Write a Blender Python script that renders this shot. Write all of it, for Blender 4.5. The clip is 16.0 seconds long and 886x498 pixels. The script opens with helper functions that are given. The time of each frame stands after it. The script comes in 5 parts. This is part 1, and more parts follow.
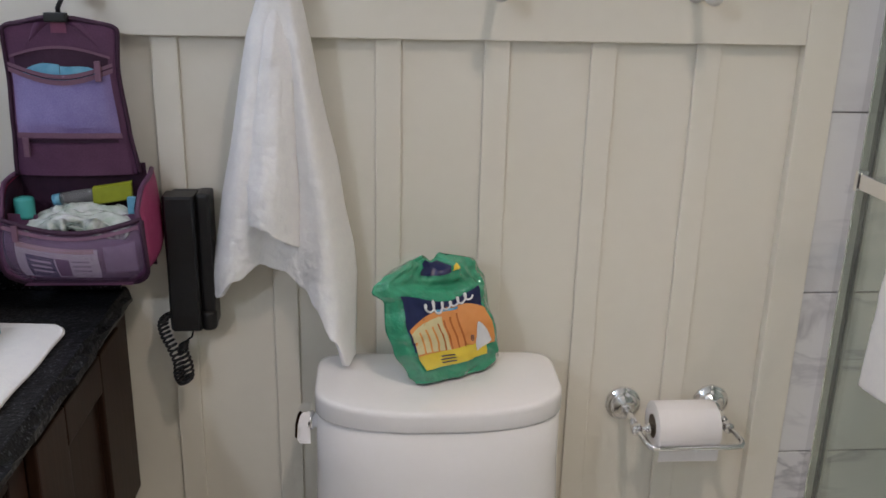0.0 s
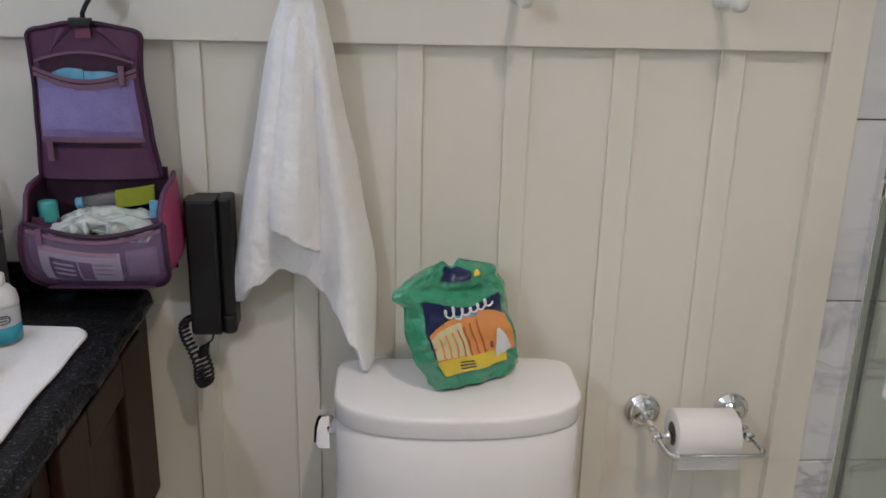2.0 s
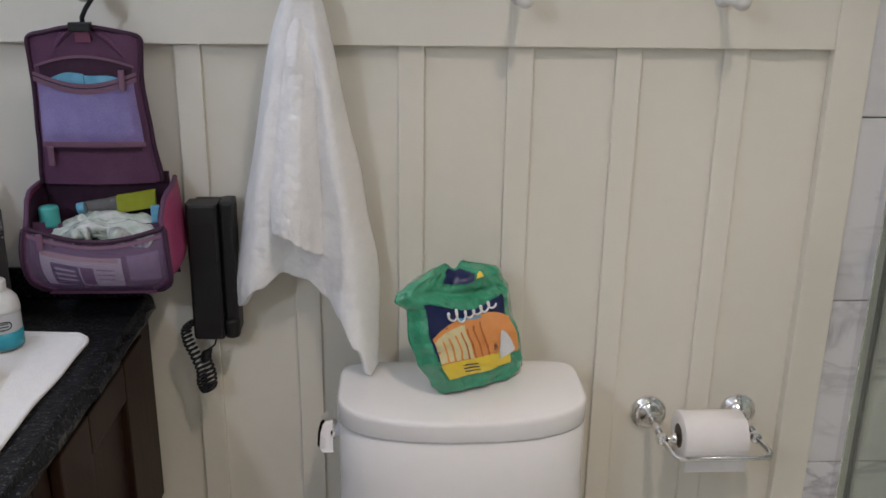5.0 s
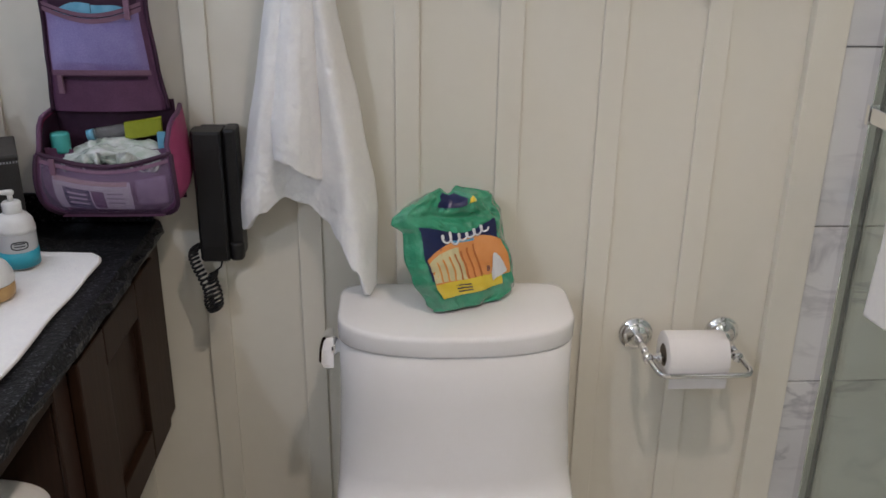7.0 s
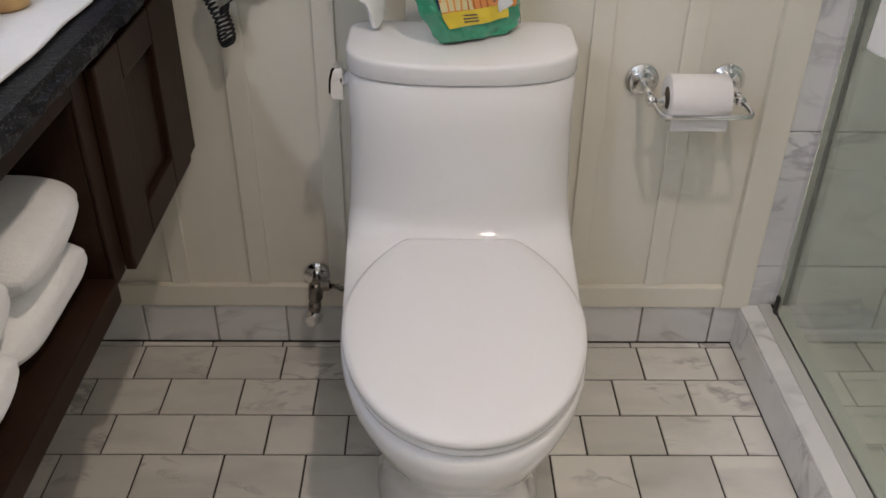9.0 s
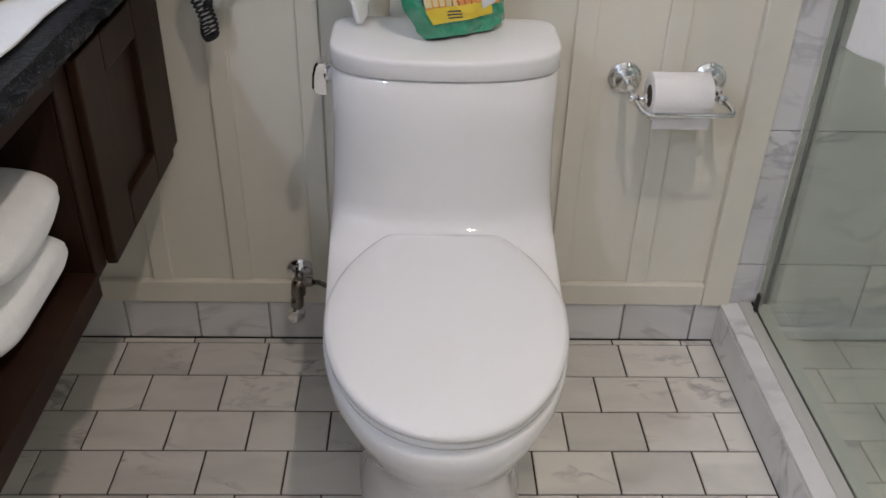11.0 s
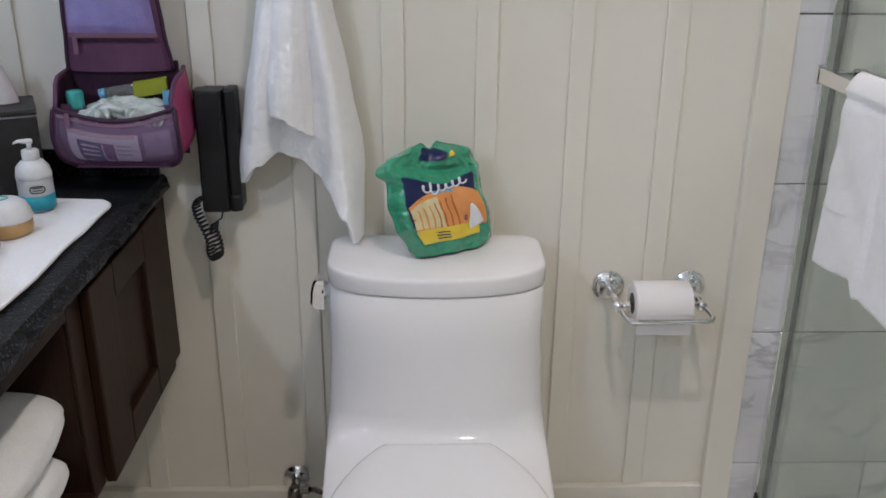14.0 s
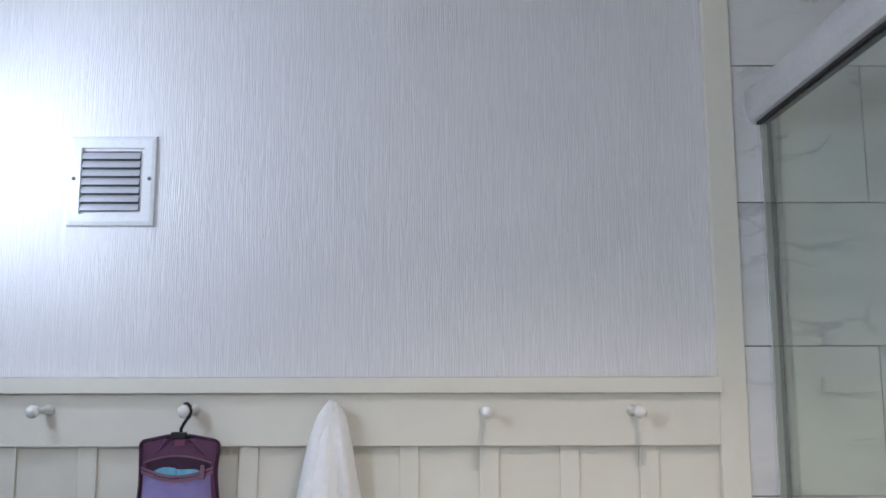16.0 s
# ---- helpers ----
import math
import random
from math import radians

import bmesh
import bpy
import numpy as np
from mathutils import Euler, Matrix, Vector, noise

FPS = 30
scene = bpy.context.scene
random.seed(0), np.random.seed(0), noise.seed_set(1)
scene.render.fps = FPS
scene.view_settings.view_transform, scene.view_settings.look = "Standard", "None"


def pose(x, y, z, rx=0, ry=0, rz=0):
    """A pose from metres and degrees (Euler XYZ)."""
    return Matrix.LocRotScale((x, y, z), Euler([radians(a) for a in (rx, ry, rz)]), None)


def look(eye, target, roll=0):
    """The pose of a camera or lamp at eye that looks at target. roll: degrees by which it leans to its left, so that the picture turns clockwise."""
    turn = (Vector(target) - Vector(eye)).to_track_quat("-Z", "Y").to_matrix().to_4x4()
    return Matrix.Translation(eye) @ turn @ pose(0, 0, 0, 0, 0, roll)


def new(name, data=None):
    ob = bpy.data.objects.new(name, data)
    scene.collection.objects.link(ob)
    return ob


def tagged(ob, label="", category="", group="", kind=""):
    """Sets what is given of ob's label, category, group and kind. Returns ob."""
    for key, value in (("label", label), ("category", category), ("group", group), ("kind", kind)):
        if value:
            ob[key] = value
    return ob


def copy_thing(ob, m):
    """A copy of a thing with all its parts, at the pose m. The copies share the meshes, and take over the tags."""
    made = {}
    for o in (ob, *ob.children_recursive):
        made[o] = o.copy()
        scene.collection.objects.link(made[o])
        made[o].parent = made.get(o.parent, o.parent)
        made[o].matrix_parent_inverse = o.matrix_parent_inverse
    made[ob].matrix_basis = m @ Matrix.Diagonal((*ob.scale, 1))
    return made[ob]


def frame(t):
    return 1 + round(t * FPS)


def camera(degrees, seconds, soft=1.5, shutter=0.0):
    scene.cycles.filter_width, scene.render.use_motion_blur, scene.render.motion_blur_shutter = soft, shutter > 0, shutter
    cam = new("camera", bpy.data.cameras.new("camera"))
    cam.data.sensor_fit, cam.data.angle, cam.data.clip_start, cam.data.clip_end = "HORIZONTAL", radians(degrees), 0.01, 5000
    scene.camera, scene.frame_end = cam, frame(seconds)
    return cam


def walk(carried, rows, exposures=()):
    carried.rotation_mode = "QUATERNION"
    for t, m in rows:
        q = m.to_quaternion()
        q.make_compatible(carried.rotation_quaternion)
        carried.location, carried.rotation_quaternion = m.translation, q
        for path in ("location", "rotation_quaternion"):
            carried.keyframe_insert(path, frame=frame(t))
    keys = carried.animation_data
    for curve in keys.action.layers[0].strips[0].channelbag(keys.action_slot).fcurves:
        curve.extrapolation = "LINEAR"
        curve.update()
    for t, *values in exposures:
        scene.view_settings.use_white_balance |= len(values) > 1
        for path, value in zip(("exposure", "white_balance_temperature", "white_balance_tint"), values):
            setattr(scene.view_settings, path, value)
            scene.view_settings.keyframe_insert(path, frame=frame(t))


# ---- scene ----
EXPOSURES = [(0.0, -0.29, 6620, 20), (6.5, -0.30, 6620, 20), (7.5, -0.33, 6660, 20), (9.0, -0.25, 6680, 20), (11.5, -0.20, 6300, 20), (13.5, -0.20, 6280, 20), (14.5, -0.04, 6160, 19), (15.5, 0.10, 6120, 19), (16.0, -0.03, 6180, 19)]
cam = camera(53.3, 16.0, soft=1.6)
PATH = [
    (0, (-0.093, -1.357, 1.326), (0.068, 0.54, 0.713), 1.3),
    (0.5, (-0.095, -1.359, 1.337), (0.064, 0.542, 0.738), 1.9),
    (1, (-0.102, -1.356, 1.332), (0.072, 0.54, 0.72), 2.1),
    (1.5, (-0.097, -1.355, 1.328), (0.059, 0.544, 0.719), 1.7),
    (2, (-0.098, -1.351, 1.337), (0.025, 0.547, 0.718), 1.4),
    (2.5, (-0.1, -1.35, 1.334), (0.04, 0.548, 0.719), 1.5),
    (3, (-0.094, -1.349, 1.336), (0.032, 0.554, 0.732), 1.1),
    (3.5, (-0.097, -1.342, 1.334), (0.034, 0.562, 0.736), 1.2),
    (4, (-0.098, -1.337, 1.336), (0.027, 0.56, 0.716), 1.2),
    (6.3, (-0.087, -1.358, 1.323), (0.012, 0.55, 0.733), 0.5),
    (6.5, (-0.095, -1.351, 1.336), (0.016, 0.544, 0.704), 1.1),
    (7, (-0.077, -1.411, 1.324), (0.016, 0.449, 0.593), 0.7),
    (7.5, (-0.057, -1.482, 1.284), (0.005, 0.333, 0.446), 0.7),
    (8, (-0.049, -1.523, 1.231), (-0.011, 0.213, 0.238), 0.8),
    (8.5, (-0.038, -1.526, 1.217), (-0.008, 0.167, 0.153), 0.8),
    (9, (-0.038, -1.52, 1.215), (-0.014, 0.16, 0.13), 0.7),
    (11.5, (-0.035, -1.529, 1.209), (0.03, 0.152, 0.128), 1.7),
    (12, (-0.034, -1.532, 1.217), (0.024, 0.177, 0.181), 1.4),
    (12.5, (-0.035, -1.536, 1.217), (0.012, 0.187, 0.203), 1.1),
    (13, (-0.035, -1.529, 1.222), (0.047, 0.203, 0.225), 1.2),
    (13.5, (-0.023, -1.53, 1.223), (0.049, 0.211, 0.242), 0.6),
    (14, (-0.024, -1.555, 1.285), (0.033, 0.308, 0.56), 0.5),
    (14.2, (-0.029, -1.584, 1.315), (-0.021, 0.323, 0.712), 0.4),
    (14.5, (-0.023, -1.655, 1.365), (-0.089, 0.295, 0.924), -0.8),
    (14.8, (-0.023, -1.719, 1.378), (-0.079, 0.262, 1.106), 0.1),
    (15, (-0.051, -1.757, 1.384), (-0.082, 0.24, 1.275), 0.3),
    (15.2, (-0.021, -1.778, 1.377), (-0.053, 0.221, 1.401), 0.2),
    (15.5, (-0.033, -1.812, 1.372), (-0.025, 0.183, 1.51), 1.0),
    (16, (-0.017, -1.861, 1.361), (0.004, 0.118, 1.646), -0.1),
]
walk(cam, [(t, look(eye, target, roll)) for t, eye, target, roll in PATH], EXPOSURES)

# ---------------------------------------------------------------- light
world = bpy.data.worlds.new("world")
scene.world = world
world.use_nodes = True
world.node_tree.nodes["Background"].inputs[0].default_value = (0.9, 0.95, 1.0, 1)
world.node_tree.nodes["Background"].inputs[1].default_value = 0.02


def lamp(name, kind, at, energy, colour, size, aim=None):
    data = bpy.data.lights.new(name, kind)
    data.energy, data.color = energy, colour
    if kind == "AREA":
        data.shape, data.size = "DISK", size
    else:
        data.shadow_soft_size = size
    ob = new(name, data)
    ob.matrix_world = look(at, aim or (at[0], at[1] + 0.001, at[2] - 1))
    return ob


WARM, COOL = (1.0, 0.89, 0.735), (0.72, 0.865, 1.0)
CEIL = 2.26
DOWNLIGHTS = [(0.226, -0.985, 36.0), (1.11, -1.02, 10.0), (-0.45, -2.15, 8.4), (0.12, -2.15, 8.4), (0.62, -2.15, 8.4)]
SCONCES = ((-0.31, 4.7), (-1.85, 21.0))
LAMP_X = -0.945
for lx, ly, power in DOWNLIGHTS:
    spot = lamp("downlight_lamp", "SPOT", (lx, ly, CEIL - 0.03), power, WARM, 0.035)
    spot.data.spot_size, spot.data.spot_blend = radians(118), 0.85
for sy, power in SCONCES:
    lamp("sconce_lamp", "POINT", (LAMP_X, sy, 1.82), power, COOL, 0.04)

# ---------------------------------------------------------------- materials


def material(name, colour, rough=0.5, metal=0.0, second=None, scale=8.0, fine=90.0, amount=0.35, bump=0.0, bump_scale=200.0,
             stretch=(1, 1, 1), coat=0.0, sheen=0.0, alpha=1.0, trans=0.0, ior=1.45, per_object=0.0, emit=0.0, sub=0.0, bump_dist=0.002):
    m = bpy.data.materials.new(name)
    m.use_nodes = True
    nt = m.node_tree
    b = nt.nodes["Principled BSDF"]
    b.inputs["Roughness"].default_value, b.inputs["Metallic"].default_value = rough, metal
    b.inputs["Coat Weight"].default_value, b.inputs["Sheen Weight"].default_value = coat, sheen
    b.inputs["Alpha"].default_value, b.inputs["Transmission Weight"].default_value, b.inputs["IOR"].default_value = alpha, trans, ior
    if sub:
        b.inputs["Subsurface Weight"].default_value = sub
        b.inputs["Subsurface Radius"].default_value = (0.01, 0.008, 0.006)
    if emit:
        b.inputs["Emission Color"].default_value, b.inputs["Emission Strength"].default_value = (*colour, 1), emit
    second = second or tuple(c * 0.82 for c in colour)
    tc = nt.nodes.new("ShaderNodeTexCoord")
    mp = nt.nodes.new("ShaderNodeMapping")
    mp.inputs["Scale"].default_value = stretch
    nt.links.new(tc.outputs["Object"], mp.inputs["Vector"])
    vec = mp.outputs["Vector"]
    if per_object:
        info = nt.nodes.new("ShaderNodeObjectInfo")
        mul = nt.nodes.new("ShaderNodeMath")
        mul.operation = "MULTIPLY"
        mul.inputs[1].default_value = 37.0
        add = nt.nodes.new("ShaderNodeVectorMath")
        nt.links.new(info.outputs["Random"], mul.inputs[0])
        nt.links.new(vec, add.inputs[0])
        nt.links.new(mul.outputs[0], add.inputs[1])
        vec = add.outputs[0]
    n1, n2 = nt.nodes.new("ShaderNodeTexNoise"), nt.nodes.new("ShaderNodeTexNoise")
    for n, sc in ((n1, scale), (n2, fine)):
        n.inputs["Scale"].default_value, n.inputs["Detail"].default_value = sc, 4
        nt.links.new(vec, n.inputs["Vector"])
    mixn = nt.nodes.new("ShaderNodeMix")
    mixn.data_type = "FLOAT"
    mixn.inputs["Factor"].default_value = 0.45
    nt.links.new(n1.outputs["Fac"], mixn.inputs["A"])
    nt.links.new(n2.outputs["Fac"], mixn.inputs["B"])
    ramp = nt.nodes.new("ShaderNodeMapRange")
    ramp.inputs["From Min"].default_value, ramp.inputs["From Max"].default_value = 0.5 - amount * 0.6, 0.5 + amount * 0.6
    nt.links.new(mixn.outputs["Result"], ramp.inputs["Value"])
    mix = nt.nodes.new("ShaderNodeMix")
    mix.data_type = "RGBA"
    mix.inputs["A"].default_value, mix.inputs["B"].default_value = (*second, 1), (*colour, 1)
    nt.links.new(ramp.outputs["Result"], mix.inputs["Factor"])
    nt.links.new(mix.outputs["Result"], b.inputs["Base Color"])
    if bump:
        n3 = nt.nodes.new("ShaderNodeTexNoise")
        n3.inputs["Scale"].default_value, n3.inputs["Detail"].default_value = bump_scale, 5
        nt.links.new(vec, n3.inputs["Vector"])
        bp = nt.nodes.new("ShaderNodeBump")
        bp.inputs["Strength"].default_value, bp.inputs["Distance"].default_value = min(1, bump), bump_dist
        nt.links.new(n3.outputs["Fac"], bp.inputs["Height"])
        nt.links.new(bp.outputs["Normal"], b.inputs["Normal"])
    return m


def marble(name, base, vein, rough=0.25, scale=5.0, strength=0.8, tint=0.05, gate_at=0.50):
    """White stone with soft clouds and thin, broken, slanting grey veins; every piece is cut from another spot."""
    m = bpy.data.materials.new(name)
    m.use_nodes = True
    nt = m.node_tree
    b = nt.nodes["Principled BSDF"]
    b.inputs["Roughness"].default_value = rough
    tc, info = nt.nodes.new("ShaderNodeTexCoord"), nt.nodes.new("ShaderNodeObjectInfo")
    mul = nt.nodes.new("ShaderNodeMath")
    mul.operation, mul.inputs[1].default_value = "MULTIPLY", 53.0
    add = nt.nodes.new("ShaderNodeVectorMath")
    mp = nt.nodes.new("ShaderNodeMapping")
    mp.inputs["Rotation"].default_value, mp.inputs["Scale"].default_value = (0.5, 0.4, 0.6), (1.0, 2.3, 1.6)
    nt.links.new(info.outputs["Random"], mul.inputs[0])
    nt.links.new(tc.outputs["Object"], add.inputs[0])
    nt.links.new(mul.outputs[0], add.inputs[1])
    nt.links.new(add.outputs[0], mp.inputs["Vector"])

    def noise_node(sc, detail, dist):
        n = nt.nodes.new("ShaderNodeTexNoise")
        n.inputs["Scale"].default_value, n.inputs["Detail"].default_value, n.inputs["Distortion"].default_value = sc, detail, dist
        nt.links.new(mp.outputs["Vector"], n.inputs["Vector"])
        return n.outputs["Fac"]

    def remap(sock, a, c, lo, hi):
        r = nt.nodes.new("ShaderNodeMapRange")
        for k, v in (("From Min", a), ("From Max", c), ("To Min", lo), ("To Max", hi)):
            r.inputs[k].default_value = v
        nt.links.new(sock, r.inputs["Value"])
        return r.outputs["Result"]

    def math_node(op, a, c):
        n = nt.nodes.new("ShaderNodeMath")
        n.operation = op
        for k, v in enumerate((a, c)):
            if isinstance(v, (int, float)):
                n.inputs[k].default_value = v
            else:
                nt.links.new(v, n.inputs[k])
        return n.outputs[0]
    ridge = math_node("ABSOLUTE", math_node("SUBTRACT", noise_node(scale, 5, 0.7), 0.5), 0)
    lines = remap(ridge, 0.0, 0.05, 0.9, 0.0)
    gate = remap(noise_node(scale * 0.7, 2, 0.3), gate_at, gate_at + 0.18, 0.0, 1.0)
    clouds = remap(noise_node(scale * 0.5, 4, 0.6), 0.48, 0.74, 0.0, 0.42)
    veins = math_node("MULTIPLY", math_node("MAXIMUM", math_node("MULTIPLY", lines, gate), clouds), strength)
    mix = nt.nodes.new("ShaderNodeMix")
    mix.data_type = "RGBA"
    mix.inputs["A"].default_value, mix.inputs["B"].default_value = (*base, 1), (*vein, 1)
    nt.links.new(veins, mix.inputs["Factor"])
    hsv = nt.nodes.new("ShaderNodeHueSaturation")
    nt.links.new(remap(info.outputs["Random"], 0, 1, 1 - tint * 2, 1.0 + tint), hsv.inputs["Value"])
    nt.links.new(mix.outputs["Result"], hsv.inputs["Color"])
    nt.links.new(hsv.outputs["Color"], b.inputs["Base Color"])
    return m


def granite(name):
    m = material(name, (0.004, 0.0044, 0.005), rough=0.36, second=(0.015, 0.016, 0.019), scale=80, fine=300, amount=0.22, bump=0.5, bump_scale=160)
    nt = m.node_tree
    b = nt.nodes["Principled BSDF"]
    b.inputs["Specular IOR Level"].default_value = 0.18
    old = b.inputs["Base Color"].links[0].from_socket
    vor = nt.nodes.new("ShaderNodeTexVoronoi")
    vor.inputs["Scale"].default_value = 420
    tc = nt.nodes.new("ShaderNodeTexCoord")
    nt.links.new(tc.outputs["Object"], vor.inputs["Vector"])
    sep = nt.nodes.new("ShaderNodeSeparateColor")
    nt.links.new(vor.outputs["Color"], sep.inputs["Color"])
    r = nt.nodes.new("ShaderNodeMapRange")
    r.inputs["From Min"].default_value, r.inputs["From Max"].default_value = 0.88, 0.96
    nt.links.new(sep.outputs["Red"], r.inputs["Value"])
    mix = nt.nodes.new("ShaderNodeMix")
    mix.data_type = "RGBA"
    nt.links.new(r.outputs["Result"], mix.inputs["Factor"])
    nt.links.new(old, mix.inputs["A"])
    mix.inputs["B"].default_value = (0.075, 0.08, 0.092, 1)
    nt.links.new(mix.outputs["Result"], b.inputs["Base Color"])
    return m


def wallpaper(name, light, dark):
    """Close upright ribs about 5 mm apart that fade in and out along their length."""
    m = material(name, light, rough=0.55, second=dark)
    nt = m.node_tree
    b = nt.nodes["Principled BSDF"]
    tc, mp = nt.nodes.new("ShaderNodeTexCoord"), nt.nodes.new("ShaderNodeMapping")
    mp.inputs["Scale"].default_value = (1, 1, 0.05)
    nt.links.new(tc.outputs["Object"], mp.inputs["Vector"])
    wave = nt.nodes.new("ShaderNodeTexWave")
    for k, v in (("Scale", 70), ("Distortion", 15.0), ("Detail", 3.0), ("Detail Scale", 1.3)):
        wave.inputs[k].default_value = v
    fine, gate = nt.nodes.new("ShaderNodeTexNoise"), nt.nodes.new("ShaderNodeTexNoise")
    for n, s in ((fine, 330), (gate, 120)):
        n.inputs["Scale"].default_value, n.inputs["Detail"].default_value = s, 2
        nt.links.new(mp.outputs["Vector"], n.inputs["Vector"])
    nt.links.new(mp.outputs["Vector"], wave.inputs["Vector"])
    mix = nt.nodes.new("ShaderNodeMix")
    mix.data_type = "FLOAT"
    nt.links.new(gate.outputs["Fac"], mix.inputs["Factor"])
    nt.links.new(wave.outputs["Fac"], mix.inputs["A"])
    nt.links.new(fine.outputs["Fac"], mix.inputs["B"])
    tone = nt.nodes.new("ShaderNodeMix")
    tone.data_type = "RGBA"
    tone.inputs["A"].default_value, tone.inputs["B"].default_value = (*dark, 1), (*light, 1)
    nt.links.new(mix.outputs["Result"], tone.inputs["Factor"])
    nt.links.new(tone.outputs["Result"], b.inputs["Base Color"])
    bp = nt.nodes.new("ShaderNodeBump")
    bp.inputs["Strength"].default_value, bp.inputs["Distance"].default_value = 0.6, 0.0012
    nt.links.new(mix.outputs["Result"], bp.inputs["Height"])
    nt.links.new(bp.outputs["Normal"], b.inputs["Normal"])
    return m


M_PAINT = material("cream_paint", (0.78, 0.75, 0.66), rough=0.38, second=(0.75, 0.72, 0.63), scale=3, fine=40, bump=0.06, bump_scale=60)
M_PAPER = wallpaper("wallpaper", (0.82, 0.81, 0.82), (0.66, 0.65, 0.66))
M_CEIL = material("ceiling_paint", (0.8, 0.79, 0.76), rough=0.8, bump=0.1, bump_scale=80)
M_FLOORTILE = marble("floor_marble", (0.76, 0.735, 0.68), (0.30, 0.29, 0.285), rough=0.3, scale=8.0, strength=0.9, tint=0.06, gate_at=0.53)
M_WALLTILE = marble("wall_marble", (0.74, 0.74, 0.74), (0.34, 0.335, 0.37), rough=0.22, scale=4.6, gate_at=0.47, strength=0.78, tint=0.03)
M_GROUT = material("dark_grout", (0.05, 0.044, 0.038), rough=0.9, bump=0.3, bump_scale=400)
M_WALLGROUT = material("grey_grout", (0.25, 0.25, 0.25), rough=0.9)
M_PORCELAIN = material("porcelain", (0.82, 0.81, 0.81), rough=0.045, second=(0.80, 0.79, 0.78), coat=0.4)
M_SEAT = material("seat_plastic", (0.80, 0.79, 0.79), rough=0.055, second=(0.79, 0.78, 0.77))
M_CHROME = material("chrome", (0.86, 0.86, 0.87), rough=0.07, metal=1.0, second=(0.82, 0.82, 0.83))
M_ALU = material("satin_aluminium", (0.52, 0.53, 0.50), rough=0.3, metal=0.85, second=(0.44, 0.45, 0.42), stretch=(30, 30, 1))
M_SILL = material("pale_anodised_sill", (0.66, 0.66, 0.62), rough=0.42, metal=0.25, second=(0.58, 0.58, 0.55), stretch=(30, 1, 30))
M_DARKGAP = material("rubber_seal", (0.03, 0.03, 0.028), rough=0.7)
M_SEAL = material("grey_vinyl_seal", (0.085, 0.09, 0.083), rough=0.35)
M_HEADER = material("header_white_metal", (0.68, 0.69, 0.70), rough=0.3, metal=0.3)
M_GRANITE = granite("black_granite")
M_WOOD = material("espresso_wood", (0.036, 0.0165, 0.0095), rough=0.42, second=(0.020, 0.0095, 0.006), scale=12, fine=160, amount=0.3, bump=0.12, bump_scale=90, stretch=(1, 1, 0.08))
# the espresso wood again, darkened to carry the shade inside the open shelf
M_WOODIN = material("shade_toned_cabinet_inside", (0.013, 0.0075, 0.006), rough=0.6, second=(0.009, 0.0055, 0.0045))
M_TERRY = material("terry_cotton", (0.94, 0.94, 0.93), rough=0.95, second=(0.88, 0.88, 0.89), scale=60, fine=300, amount=0.28, bump=0.7, bump_scale=420, sheen=0.5, bump_dist=0.0016)
M_GLASS = material("shower_glass", (0.70, 0.765, 0.69), rough=0.0, trans=1.0, ior=1.5, second=(0.70, 0.765, 0.69))
for m in (M_WOOD, M_WOODIN):
    m.node_tree.nodes["Principled BSDF"].inputs["Specular IOR Level"].default_value = 0.16

# ---------------------------------------------------------------- mesh helpers


def part(name, bm, mat, parent=None, label="", smooth=False, bevel=0.0, kind=""):
    mesh = bpy.data.meshes.new(name)
    if bevel:
        bmesh.ops.bevel(bm, geom=[e for e in bm.edges if e.is_manifold and e.calc_face_angle(0) > 0.6], offset=bevel, segments=2, profile=0.6, affect="EDGES")
    bmesh.ops.recalc_face_normals(bm, faces=bm.faces)
    bm.to_mesh(mesh)
    bm.free()
    if smooth:
        for p in mesh.polygons:
            p.use_smooth = True
    mesh.materials.append(mat)
    ob = new(name, mesh)
    if parent is not None:
        ob.parent = parent
    if label or kind:
        tagged(ob, label=label, kind=kind)
    return ob


def thing(name, label, category, group="", kind="", at=(0, 0, 0)):
    ob = new(name)
    ob.empty_display_size = 0.05
    ob.location = at
    return tagged(ob, label, category, group, kind)


def box(x0, x1, y0, y1, z0, z1, bm=None):
    bm = bm or bmesh.new()
    r = bmesh.ops.create_cube(bm, size=1)
    for v in r["verts"]:
        v.co = Vector(((x0 + x1) / 2 + v.co.x * (x1 - x0), (y0 + y1) / 2 + v.co.y * (y1 - y0), (z0 + z1) / 2 + v.co.z * (z1 - z0)))
    return bm


def loft(rings, cap=True, closed=True, bm=None):
    bm = bm or bmesh.new()
    rows = [[bm.verts.new(p) for p in ring] for ring in rings]
    n = len(rows[0])
    for a, c in zip(rows, rows[1:]):
        for i in range(n if closed else n - 1):
            bm.faces.new((a[i], a[(i + 1) % n], c[(i + 1) % n], c[i]))
    if cap:
        bm.faces.new(rows[0])
        bm.faces.new(rows[-1])
    return bm


def lathe(profile, n=24, axis="z", at=(0, 0, 0), bm=None):
    """profile: (radius, height) pairs from the foot to the tip."""
    rings = []
    for r, h in profile:
        ring = []
        for i in range(n):
            a = 2 * math.pi * i / n
            c, s = max(r, 1e-4) * math.cos(a), max(r, 1e-4) * math.sin(a)
            p = {"z": (c, s, h), "y": (c, -h, s), "x": (h, c, s)}[axis]
            ring.append(Vector(p) + Vector(at))
        rings.append(ring)
    return loft(rings, bm=bm)


